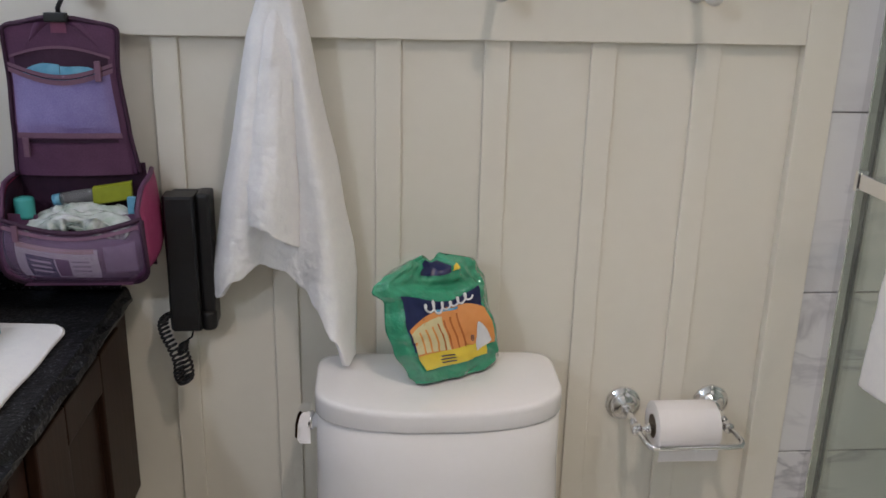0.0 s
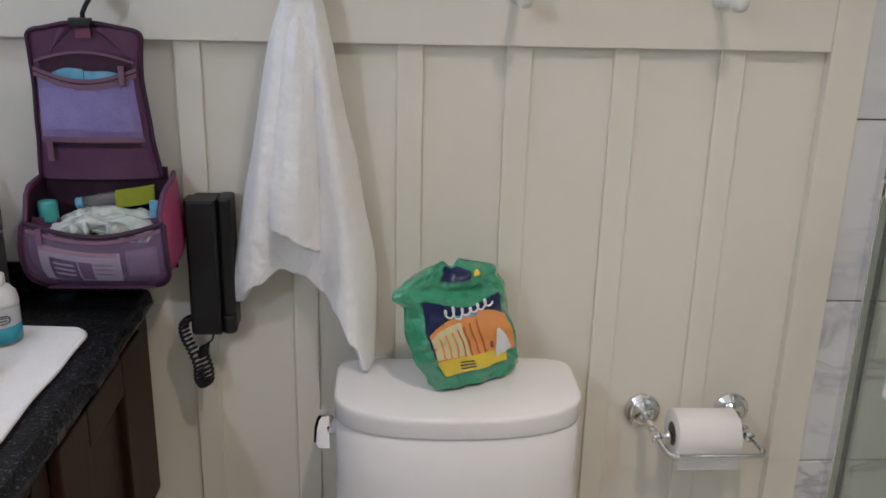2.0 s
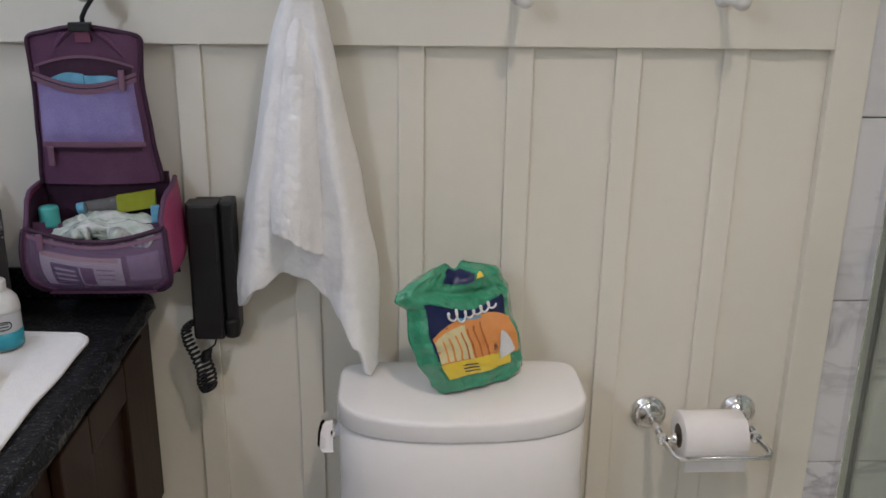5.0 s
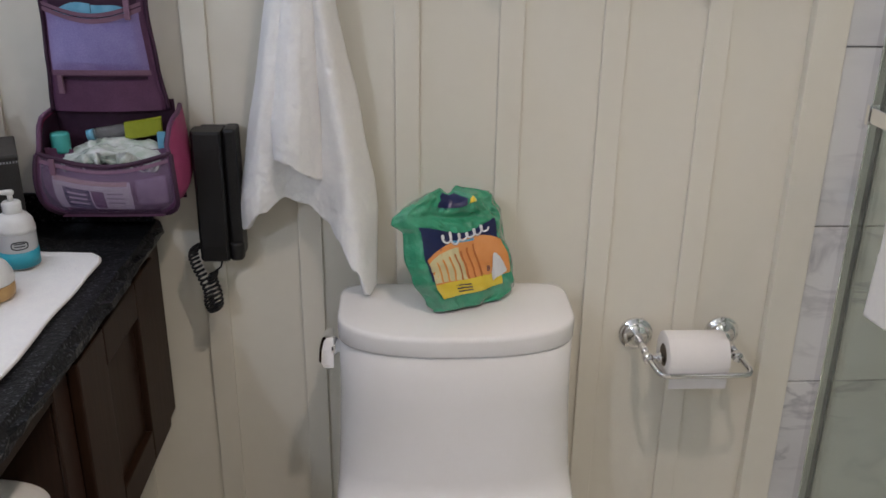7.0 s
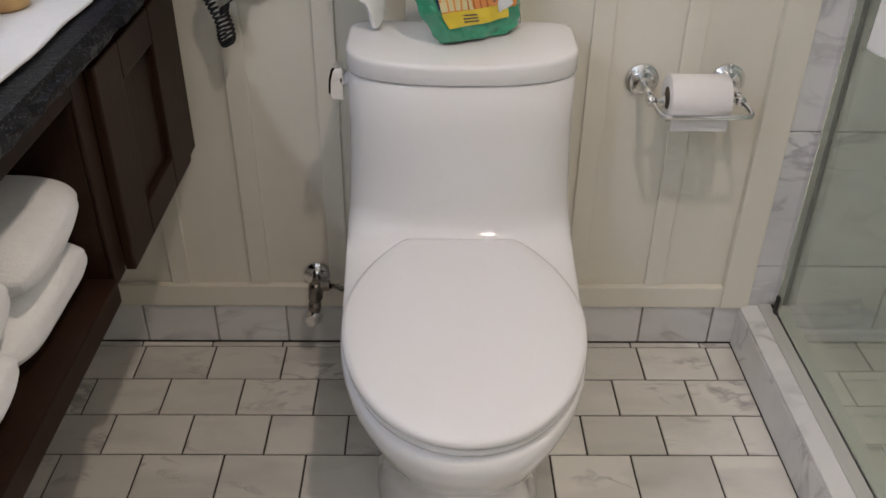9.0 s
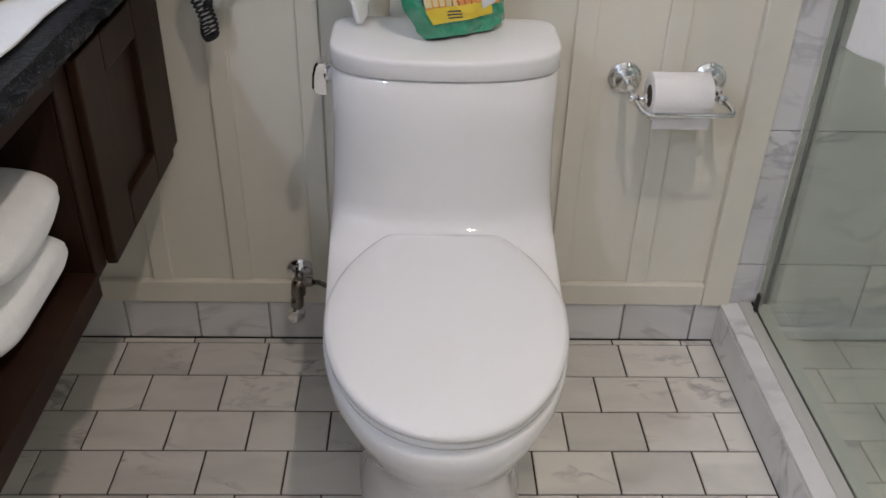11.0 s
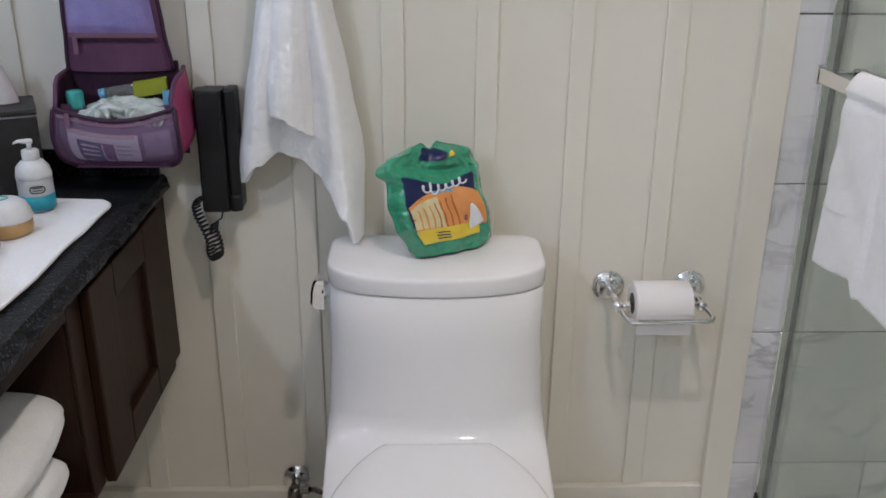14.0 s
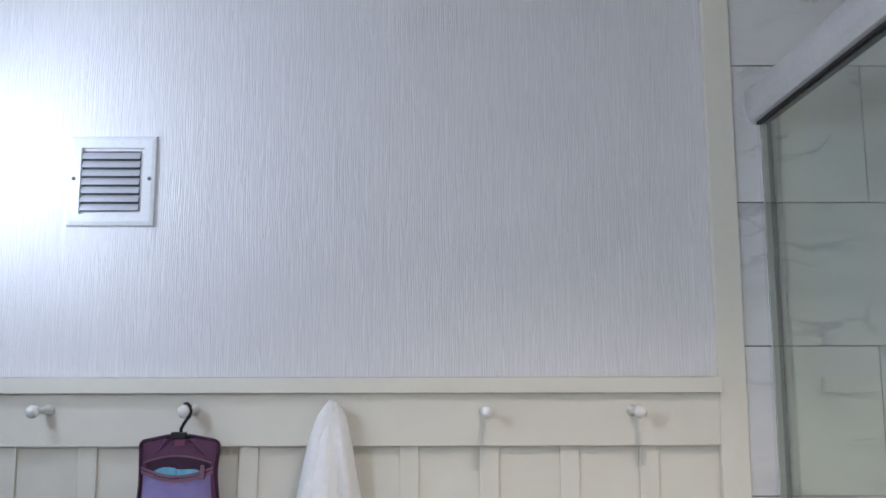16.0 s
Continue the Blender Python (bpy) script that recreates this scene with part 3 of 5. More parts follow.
def build_paper_holder():
    h = thing("paper_holder", "polished chrome toilet paper holder on two round posts", "paper holder")
    for x, z in ((0.3445, 0.600), (0.5015, 0.601)):
        part("rosette", lathe([(0.0312, 0), (0.0312, 0.003), (0.0295, 0.006), (0.0262, 0.0065), (0.0255, 0.009), (0.0215, 0.0115), (0.0185, 0.012), (0.0175, 0.0145), (0.011, 0.017), (0.0095, 0.024), (0.008, 0.026)], 32, "y", (x, -0.0012, z)), M_CHROME, h, smooth=True)
        part("post", tube([(x, -0.025, z), (x + 0.002, -0.05, z - 0.004), (x + 0.003, -0.072, z - 0.008)], 0.0068, 14), M_CHROME, h, smooth=True)
        s = 1 if x < 0.4 else -1
        part("collar", lathe([(0.0, -0.008), (0.0085, -0.008), (0.0098, -0.004), (0.0098, 0.004), (0.0085, 0.008), (0, 0.008)], 18, "y", (x + 0.003, -0.078, z - 0.009)), M_CHROME, h, smooth=True)
        part("spindle_knob", lathe([(0.003, 0), (0.0045, s * 0.004), (0.0035, s * 0.008), (0.0085, s * 0.012), (0.010, s * 0.016), (0.0085, s * 0.020), (0.0, s * 0.022)], 16, "x", (x + 0.003 + s * 0.006, -0.078, z - 0.009)), M_CHROME, h, smooth=True)
    pts = [(0.3475, -0.080, 0.592), (0.351, -0.093, 0.588), (0.356, -0.108, 0.583), (0.3605, -0.117, 0.5805), (0.368, -0.1205, 0.5795)]
    pts += [(0.378 + 0.0255 * k, -0.1212, 0.5793) for k in range(6)]
    pts += [(0.5125, -0.1195, 0.5796), (0.5165, -0.114, 0.582), (0.516, -0.106, 0.585), (0.511, -0.094, 0.589), (0.505, -0.080, 0.593)]
    part("lift_bar", tube(pts, 0.0048, 12), M_CHROME, h, smooth=True)
    base_at(h, (0.425, -0.0012, 0.607))
    h.location += Vector((-0.002, 0, 0.005))
    r = thing("paper_roll", "white toilet paper roll on its holder", "paper roll", at=(0.424, -0.078, 0.6015))
    w = 0.0515
    rings = []
    for x, rad in ((-w, 0.020), (-w, 0.0405), (-w + 0.0015, 0.0420), (w - 0.0015, 0.0420), (w, 0.0405), (w, 0.020)):
        rings.append([Vector((x, rad * math.cos(a), rad * math.sin(a))) for a in [2 * math.pi * k / 48 for k in range(48)]])
    part("paper", loft(rings, cap=False), M_PAPERROLL, r, smooth=True, bevel=0)
    part("core", loft([[Vector((x, 0.0201 * math.cos(2 * math.pi * k / 32), 0.0201 * math.sin(2 * math.pi * k / 32))) for k in range(32)] for x in (-w, w)], cap=False), M_CARD, r, smooth=True)
    part("loose_sheet", sheet(lambda u, v: Vector((-w + 2 * w * u, -0.0425 * math.cos(0.12 - 1.25 * v) - 0.0003, 0.0425 * math.sin(-0.12 + 1.25 * v) + 0.0003 * math.sin(9 * u))), 10, 14), M_PAPERROLL, r, smooth=True)
    part("hanging_sheet", sheet(lambda u, v: Vector((-w + 0.003 + 2 * w * 0.97 * u, -0.0372 + 0.003 * v + 0.0008 * math.sin(5 * u), -0.019 - 0.029 * v)), 10, 6), M_PAPERROLL, r, smooth=True)


build_paper_holder()


def build_valve():
    v = thing("supply_valve", "small chrome water stop valve with a steel hose", "valve")
    part("escutcheon", lathe([(0.030, 0), (0.0295, 0.003), (0.0265, 0.008), (0.018, 0.012), (0.0105, 0.014), (0.0095, 0.018)], 32, "y", (-0.277, -0.0012, 0.172)), M_CHROME, v, smooth=True)
    part("stub_pipe", tube([(-0.277, -0.012, 0.172), (-0.275, -0.04, 0.176), (-0.2705, -0.060, 0.181)], 0.009, 14), M_STEEL, v, smooth=True)
    part("valve_body", loft([[Vector((x + r * math.cos(q), -0.064 + r * math.sin(q), z)) for q in [2 * math.pi * k / 16 for k in range(16)]]
                             for x, r, z in ((-0.2790, 0.0105, 0.123), (-0.2785, 0.0130, 0.127), (-0.2770, 0.0130, 0.143), (-0.2762, 0.0108, 0.146), (-0.2756, 0.0108, 0.152), (-0.2748, 0.0150, 0.156), (-0.2725, 0.0150, 0.184), (-0.2715, 0.0125, 0.191), (-0.2715, 0.004, 0.194))]), M_STEEL, v, smooth=True)
    part("handle", loft([[Vector((-0.2815 + sx * math.cos(q), -0.066 + 0.013 * math.sin(q), z + 0.25 * sx * math.cos(q))) for q in [2 * math.pi * k / 18 for k in range(18)]]
                         for sx, z in ((0.008, 0.092), (0.017, 0.0955), (0.0195, 0.103), (0.0195, 0.111), (0.016, 0.119), (0.008, 0.1225))]), M_CHROME, v, smooth=True)
    part("hose_nut", tube([(-0.262, -0.064, 0.185), (-0.244, -0.065, 0.187)], 0.0105, 6), M_STEEL, v)
    part("hose", tube([(-0.246, -0.065, 0.186), (-0.232, -0.068, 0.187), (-0.215, -0.075, 0.184), (-0.19, -0.09, 0.178), (-0.16, -0.10, 0.17)], 0.0055, 12), M_STEEL, v, smooth=True)
    base_at(v, (-0.277, -0.0012, 0.172))


build_valve()

# ---------------------------------------------------------------- towels


def ripple(x, y, s, a):
    return a * noise.noise(Vector((x * s, y * s, 3.7)))


def fuzz(fn):
    """Terry loops: a fine uneven pile on a cloth surface."""
    def g(u, v):
        p = fn(u, v)
        return p + Vector((noise.noise(p * 230), noise.noise(p * 230 + Vector((7, 0, 0))), noise.noise(p * 230 + Vector((0, 9, 0))))) * 0.0005 + Vector((0, noise.noise(p * 95) * 0.0016 + noise.noise(p * 38) * 0.0016, 0))
    return g


def build_hanging_towel():
    t = thing("hand_towel", "white terry hand towel hung by its middle from a peg", "towel")
    left = [(0, -0.222), (0.02, -0.232), (0.06, -0.242), (0.2, -0.262), (0.6, -0.302), (1, -0.340)]
    right = [(0, -0.211), (0.02, -0.204), (0.06, -0.197), (0.2, -0.183), (0.6, -0.148), (0.9, -0.126), (1, -0.121)]
    low = [(0, 0.836), (0.05, 0.824), (0.2, 0.862), (0.32, 0.882), (0.5, 0.868), (0.66, 0.842), (0.76, 0.818), (0.86, 0.772), (0.955, 0.729), (1, 0.738)]

    def back(u, v):
        z1 = lerp(low, u)
        z = 1.310 + (z1 - 1.310) * v
        h = (1.310 - z) / 0.45
        x = lin(left, min(1, h)) * (1 - u) + lin(right, min(1, h)) * u
        spread = min(1.0, h * 1.6)
        lobes = math.exp(-((u - 0.17) / 0.17) ** 2) + 1.15 * math.exp(-((u - 0.84) / 0.16) ** 2)
        round_ = -0.028 * math.sqrt(max(0, 1 - (2 * u - 1) ** 2)) * (1 - 0.7 * spread)
        y = -0.088 + 0.046 * min(1, h) + round_ - 0.038 * lobes * spread + 0.030 * abs(2 * u - 1) ** 7 * spread - 0.050 * max(0.0, u - 0.70) / 0.30 * max(0.0, h - 0.75) ** 1.5 / 0.354
        if h < 0.09:
            z -= 0.010 * ((2 * u - 1) ** 2) * (1 - h / 0.09)
        return Vector((x + ripple(z, u, 9, 0.004), min(-0.024, y) + ripple(x * 1.5, z, 8, 0.005), z + ripple(x, y, 20, 0.002)))

    def front(u, v):
        l = lin([(0, -0.219), (0.08, -0.230), (0.3, -0.243), (0.6, -0.263), (0.84, -0.273), (1, -0.268)], v)
        r = lin([(0, -0.213), (0.08, -0.206), (0.3, -0.198), (0.6, -0.202), (0.8, -0.198), (1, -0.204)], v)
        z1 = 0.953 - 0.044 * u ** 1.4 + 0.012 * math.sin(math.pi * u) * (1 - u)
        z = 1.306 + (z1 - 1.306) * v
        half = max(0.0, 1 - abs(2 * u - 1) ** 2.2) ** 0.6
        y = -0.093 + 0.014 * v - 0.036 * half * (0.75 + 0.45 * v) * min(1.0, 0.15 + 3 * v) + 0.010 * u * v + 0.010 * u ** 4 - 0.007 * v * math.sin(7 * v + 5 * u)
        return Vector((l + (r - l) * u + ripple(z, u, 8, 0.004), y + ripple(u * 1.2, z * 4, 1.4, 0.005), z + ripple(u, z, 7, 0.003)))
    thicken(part("cloth", sheet(fuzz(back), 120, 210), M_TERRY, t, smooth=True), 0.009)
    thicken(part("front_fold", sheet(fuzz(front), 60, 160), M_TERRY, t, smooth=True), 0.009)
    base_at(t, (-0.216, -0.07, 1.30))
    t.location += Vector((0.0, 0, 0.004))


build_hanging_towel()


def soft_slab(cx, cy, z0, sx, sy, h, seed, rot=0.0, mat=M_TERRY):
    """A folded towel: a bulging slab with a round fold and two layers parted by a crease."""
    rings, n = [], 44
    for k in range(n):
        a = 2 * math.pi * k / n
        rings.append((math.copysign(abs(math.cos(a)) ** 0.74, math.cos(a)), math.copysign(abs(math.sin(a)) ** 0.8, math.sin(a))))
    out = []
    for i in range(29):
        f = math.sin((i / 28 - 0.5) * math.pi)
        g = max(0.03, 1 - abs(f) ** 3.0) ** 0.5
        ring = []
        for c, s in rings:
            pinch = 1 - 0.02 * math.exp(-(s / 0.12) ** 2) * (1 if c > 0.5 else 0.2)
            p = Vector((c * sx / 2 * (0.86 + 0.14 * g) * pinch, f * sy / 2, s * h / 2 * (0.30 + 0.70 * g)))
            p += Vector((ripple(f + seed, s, 1.3, 0.006), ripple(c, s + seed, 1.3, 0.005), ripple(f * 1.5 + seed, c * 1.5, 1.1, 0.005)))
            ring.append(pose(cx, cy, z0 + h / 2, 0, 0, rot) @ p)
        out.append(ring)
    return loft(out)


STACK = [(-0.632, -0.597, 0.487, 0.235, 0.235, 0.096), (-0.622, -0.570, 0.566, 0.235, 0.228, 0.098), (-0.630, -0.836, 0.487, 0.230, 0.240, 0.096), (-0.620, -0.812, 0.566, 0.228, 0.236, 0.098)]
for k, (cx, cy, z0, sx, sy, hh) in enumerate(STACK):
    tw = part("folded_towel", soft_slab(cx, cy, z0 + 0.002, sx, sy, hh, k * 3.1, rot=(-3, 4, -2, 2, -4)[k]), M_TERRY, smooth=True)
    tagged(tw, "folded white terry towel stacked on the open shelf", "towel", "towels on the shelf")


def build_shower_towel():
    b = thing("towel_bar", "flat polished metal towel bar on the glass door", "towel bar")
    part("bar", box(0.623, 0.635, -0.80, -0.130, 1.021, 1.045), M_CHROME, b, bevel=0.0025)
    for y in (-0.139, -0.79):
        part("post", box(0.6352, 0.6755, y - 0.008, y + 0.008, 1.025, 1.041), M_CHROME, b, bevel=0.002)
        part("inner_knob", lathe([(0.008, 0), (0.0125, 0.002), (0.0125, 0.018), (0.010, 0.022), (0, 0.0225)], 20, "x", (0.6825, y, 1.033)), M_CHROME, b, smooth=True)
    for y in (-0.1305, -0.8005):
        part("end_cap", box(0.6205, 0.6375, y - 0.0005, y + 0.008, 1.0175, 1.0485), M_CHROME, b, bevel=0.0015)
    part("inner_bar", box(0.700, 0.712, -0.80, -0.130, 1.025, 1.041), M_CHROME, b, bevel=0.002)
    base_at(b, (0.618, -0.45, 1.033))
    b.location.x += 0.005
    t = thing("bath_towel", "white terry bath towel draped over the towel bar", "towel")

    def drape(u, v):
        f = v * 2 - 1
        y0, y1 = -0.262 + 0.024 * max(0, f), -0.74
        y = y0 + (y1 - y0) * u
        if f >= 0:
            zb = lerp([(0, 0.752), (0.26, 0.771), (0.28, 0.745), (0.6, 0.748), (1, 0.744)], u)
            z = 1.058 + (zb - 1.058) * f
            x = 0.622 - 0.008 * min(1, f * 6) - 0.002 * f + 0.004 * math.sin(u * 19 + 2 * f) * f + (0.010 if u > 0.28 else 0) * f
        else:
            z = 1.058 - 0.26 * (-f)
            x = 0.638 + 0.012 * min(1, -f * 6)
        if abs(f) < 0.10:
            a = f / 0.10 * math.pi / 2
            x, z = 0.629 - 0.017 * math.sin(a), 1.043 + 0.016 * math.cos(a) - 0.012 * abs(math.sin(a))
        if abs(f) >= 0.10:
            z = min(z, 1.052)
        return Vector((x + ripple(y, z, 16, 0.004), y + ripple(z, u, 6, 0.004) * min(1, abs(f) * 3), z))
    thicken(part("cloth", sheet(fuzz(drape), 90, 150), M_TERRY, t, smooth=True), 0.006)
    part("woven_band", sheet(lambda u, v: drape(u, 0.5 + 0.5 * (0.665 + 0.012 * v)) + Vector((-0.0045, 0, 0)), 40, 2), M_TERRY, t)
    base_at(t, (0.615, -0.45, 0.74))
    t.location.x += 0.005


build_shower_towel()

# ---------------------------------------------------------------- toiletry bag
M_PURPLE = material("purple_nylon", (0.145, 0.058, 0.125), rough=0.55, second=(0.095, 0.034, 0.082), scale=30, fine=500, amount=0.3, bump=0.25, bump_scale=700)
# dark purple of piping and zips; also shade put into mouth and linings
M_PURPLE_D = material("dark_purple_trim_shade", (0.058, 0.019, 0.048), rough=0.65, second=(0.034, 0.011, 0.03), bump=0.3, bump_scale=300)
M_MESH = material("lavender_mesh", (0.40, 0.33, 0.66), rough=0.45, second=(0.27, 0.20, 0.48), scale=18, fine=600, amount=0.22, bump=0.4, bump_scale=900, alpha=0.62)
M_MESH2 = material("mauve_mesh", (0.42, 0.30, 0.52), rough=0.4, second=(0.32, 0.21, 0.37), scale=20, fine=600, amount=0.3, bump=0.4, bump_scale=900, alpha=0.24)
M_PINK = material("pink_nylon", (0.40, 0.055, 0.16), rough=0.55, second=(0.28, 0.038, 0.11), bump=0.3, bump_scale=600)
M_ZIP = material("mauve_zip_tape", (0.24, 0.13, 0.19), rough=0.6, second=(0.15, 0.07, 0.12), fine=700, bump=0.5, bump_scale=800)
M_TAB = material("dusky_pink_webbing", (0.27, 0.09, 0.16), rough=0.6, second=(0.2, 0.06, 0.12), bump=0.5, bump_scale=800)
M_BLUE = material("blue_wrapper", (0.10, 0.36, 0.56), rough=0.35, second=(0.18, 0.48, 0.66), scale=60, amount=0.2)
M_TEAL = material("teal_plastic", (0.06, 0.45, 0.42), rough=0.4)
M_LIME = material("olive_lime_tube", (0.34, 0.38, 0.03), rough=0.35, second=(0.26, 0.30, 0.02))
M_FOIL = material("clear_crinkled_plastic", (0.80, 0.83, 0.83), rough=0.10, second=(0.46, 0.56, 0.47), scale=45, fine=140, amount=0.22, bump=0.8, bump_scale=60, coat=0.8, alpha=0.85, stretch=(0.5, 1, 1))
M_CLEARTUBE = material("clear_tube", (0.42, 0.44, 0.45), rough=0.06, alpha=0.30, coat=0.8)
M_PALEBLUE = material("pale_sachet_film", (0.50, 0.56, 0.86), rough=0.3, second=(0.34, 0.38, 0.72), scale=40, amount=0.25)
M_WHITE = material("white_plastic", (0.80, 0.80, 0.79), rough=0.3)
M_CARDW = material("printed_card", (0.78, 0.74, 0.78), rough=0.5)
M_CARDM = material("veiled_card", (0.36, 0.27, 0.38), rough=0.5, second=(0.28, 0.20, 0.31), scale=20)
M_PINKCARD = material("pinkish_card", (0.62, 0.42, 0.40), rough=0.5)
M_NAVY = material("navy_print", (0.013, 0.022, 0.10), rough=0.3, second=(0.008, 0.014, 0.06))
M_VIOLET = material("violet_print", (0.13, 0.03, 0.12), rough=0.4)


def build_toiletry_bag():
    b = thing("toiletry_bag", "open purple hanging toiletry bag with mesh pockets and pink sides", "toiletry bag")

    def flap(u, v):
        nip = 0.024 * (1 - math.sqrt(max(0.0, 1 - max(0.0, 1 - v / 0.10) ** 2)))
        l = lerp([(0, -0.598), (0.35, -0.600), (0.7, -0.604), (1, -0.609)], v) + nip
        r = lerp([(0, -0.445), (0.35, -0.450), (0.7, -0.445), (1, -0.439)], v) - nip
        z = 1.252 - 0.233 * v - 0.013 * (1 - v) ** 9 - 0.006 * (2 * u - 1) ** 2 * (1 - v) ** 6 + 0.003 * math.sin(math.pi * u) * (1 - v)
        y = -0.092 + 0.030 * v - 0.008 * math.sin(math.pi * u) + 0.004 * math.sin(5 * v + 2 * u)
        return Vector((l + (r - l) * u, y, z))

    def on_flap(u0, u1, v0, v1, lift, nu=14, nv=8, sag=0.0):
        return sheet(lambda u, v: flap(u0 + (u1 - u0) * u, v0 + (v1 - v0) * v + sag * math.sin(math.pi * u)) + Vector((0, -lift, 0)), nu, nv)
    thicken(part("hanging_flap", sheet(flap, 20, 90), M_PURPLE, b, smooth=True), 0.006)
    edge = [flap(0, (1 - k / 60) ** 1.6) for k in range(61)] + [flap(k / 16, 0) for k in range(1, 16)] + [flap(1, (k / 60) ** 1.6) for k in range(61)]
    part("piping", tube([p + Vector((0, -0.003, 0)) for p in edge], 0.0034, 8), M_PURPLE_D, b, smooth=True)

    def band(name, mat, u0, u1, lo, hi, lift, label="", nu=20, nv=4):
        """A strip of the flap between two curves over its width."""
        return part(name, sheet(lambda u, v: flap(u0 + (u1 - u0) * u, lo(u0 + (u1 - u0) * u) * (1 - v) + hi(u0 + (u1 - u0) * u) * v) + Vector((0, -lift, 0)), nu, nv), mat, b, label, smooth=True)

    def arc(at, rise):
        return lambda u: at + rise * math.sin(math.pi * max(0, min(1, u)))
    band("upper_panel", M_PURPLE, 0.06, 0.94, arc(0.045, 0), arc(0.266, -0.062), 0.0045)
    for u0, u1, ub in ((0.44, 0.30, 0.20), (0.57, 0.70, 0.84)):
        def pleat(u, v):
            a, c = u0 + (ub - u0) * v, u1 + (ub + 0.02 - u1) * v
            return flap(a + (c - a) * u, 0.045 + 0.165 * v) + Vector((0, -0.0055 - 0.006 * math.sin(math.pi * u) * (1 - v), 0))
        part("pleat", sheet(pleat, 8, 10), M_PURPLE, b, smooth=True)
    part("loop_tab", on_flap(0.45, 0.585, 0.032, 0.125, 0.009, 4, 4), M_TAB, b)
    # no real recess: a dark sheet stands for the shade in the mouth
    band("pocket_opening", M_PURPLE_D, 0.08, 0.92, arc(0.275, -0.062), arc(0.31, 0.10), 0.0052, "pocket mouth, its shade laid on as a dark sheet")
    for a, c, q in ((0.13, 0.49, 0.0), (0.505, 0.84, 0.004)):
        band("wrapped_sachet", M_BLUE, a, c, lambda u: 0.318 + q + 0.028 * (abs(u - 0.49) / 0.33) ** 3 + 0.008 * math.sin(14 * u), arc(0.42, 0), 0.0072 + q, "light blue sachet", 8, 3)
        band("wrapped_sachet", M_PALEBLUE, a - 0.05, c + 0.02, arc(0.43, 0), arc(0.68 + q * 3, 0), 0.0072 + q * 0.4, "pale sachet behind the mesh", 8, 6)
    band("mesh_pocket", M_MESH, 0.06, 0.94, arc(0.340, 0.095), arc(0.728, 0), 0.0120, "lavender mesh pocket", 24, 12)
    band("upper_tape", M_ZIP, 0.05, 0.95, arc(0.268, -0.062), arc(0.284, -0.060), 0.0115)
    band("zip_tape", M_ZIP, 0.03, 0.97, arc(0.288, 0.090), arc(0.310, 0.092), 0.0128)
    band("zip_teeth", M_PURPLE_D, 0.03, 0.97, arc(0.311, 0.092), arc(0.318, 0.092), 0.0122)
    band("zip_tape", M_ZIP, 0.03, 0.97, arc(0.319, 0.092), arc(0.346, 0.094), 0.0130)
    band("zip_tape", M_ZIP, 0.05, 0.95, arc(0.724, 0), arc(0.757, 0), 0.0126)
    band("lower_zip", M_PURPLE_D, 0.10, 0.90, arc(0.770, 0), arc(0.788, 0), 0.0070)
    band("lower_panel", M_PURPLE, 0.06, 0.95, arc(0.80, 0), arc(1.0, 0), 0.0055)
    for u, v in ((0.845, 0.305), (0.13, 0.768)):
        p = flap(u, v)
        part("zip_pull", box(p.x - 0.0042, p.x + 0.0042, p.y - 0.0185, p.y - 0.0140, p.z - 0.024, p.z + 0.004), M_ZIP, b, bevel=0.0015)

    # lower case: open tub with bulging front
    def tub(u, v, front=True):
        """u across, v from the rim down to the floor of the case"""
        k = max(0.0, (v - 0.70) / 0.30)
        half = 0.097 + 0.004 * math.sin(math.pi * v) - 0.024 * (1 - math.sqrt(max(0.0, 1 - k * k)))
        x = -0.520 + half * (2 * u - 1)
        z = 0.969 - 0.099 * v - (0.020 * math.sin(math.pi * u)) * (1 - v)
        y = -0.118 - 0.024 * math.sin(math.pi * min(1, 0.25 + 0.75 * v)) - 0.004 * math.sin(math.pi * u)
        if v > 0.86:
            y += 0.05 * (v - 0.86)
        return Vector((x, y, z))
    thicken(part("front_pocket", sheet(tub, 24, 44), M_MESH2, b, "mauve see-through mesh pocket", smooth=True), 0.0012)
    part("pocket_lining", sheet(lambda u, v: tub(0.02 + 0.96 * u, 0.02 + 0.96 * v) + Vector((0, 0.016, 0)), 16, 36), M_PURPLE, b, smooth=True)
    rim = [tub(k / 20, 0) + Vector((0, -0.002, 0.002)) for k in range(21)]
    part("rim_zip", tube(rim, 0.0036, 8), M_PURPLE_D, b, smooth=True)
    part("rim_tape", sheet(lambda u, v: tub(u, 0.045 + 0.055 * v) + Vector((0, -0.0022, 0)), 24, 2), M_ZIP, b, smooth=True)
    q = tub(0.12, 0.05)
    part("zip_pull", box(q.x - 0.0042, q.x + 0.0042, q.y - 0.0085, q.y - 0.0045, q.z - 0.017, q.z + 0.007), M_ZIP, b, bevel=0.0015)
    low = [tub(0, 1 - (1 - k / 40) ** 1.7) for k in range(40)] + [tub(k / 20, 1) for k in range(21)] + [tub(1, 1 - (k / 40) ** 1.7) for k in range(1, 41)]
    part("piping", tube([p + Vector((0, -0.003, 0)) for p in low], 0.0036, 8), M_PURPLE_D, b, smooth=True)
    part("case_floor", sheet(lambda u, v: Vector((-0.596 + 0.151 * u, -0.036 - 0.094 * v, 0.8705)), 2, 2), M_PURPLE, b)
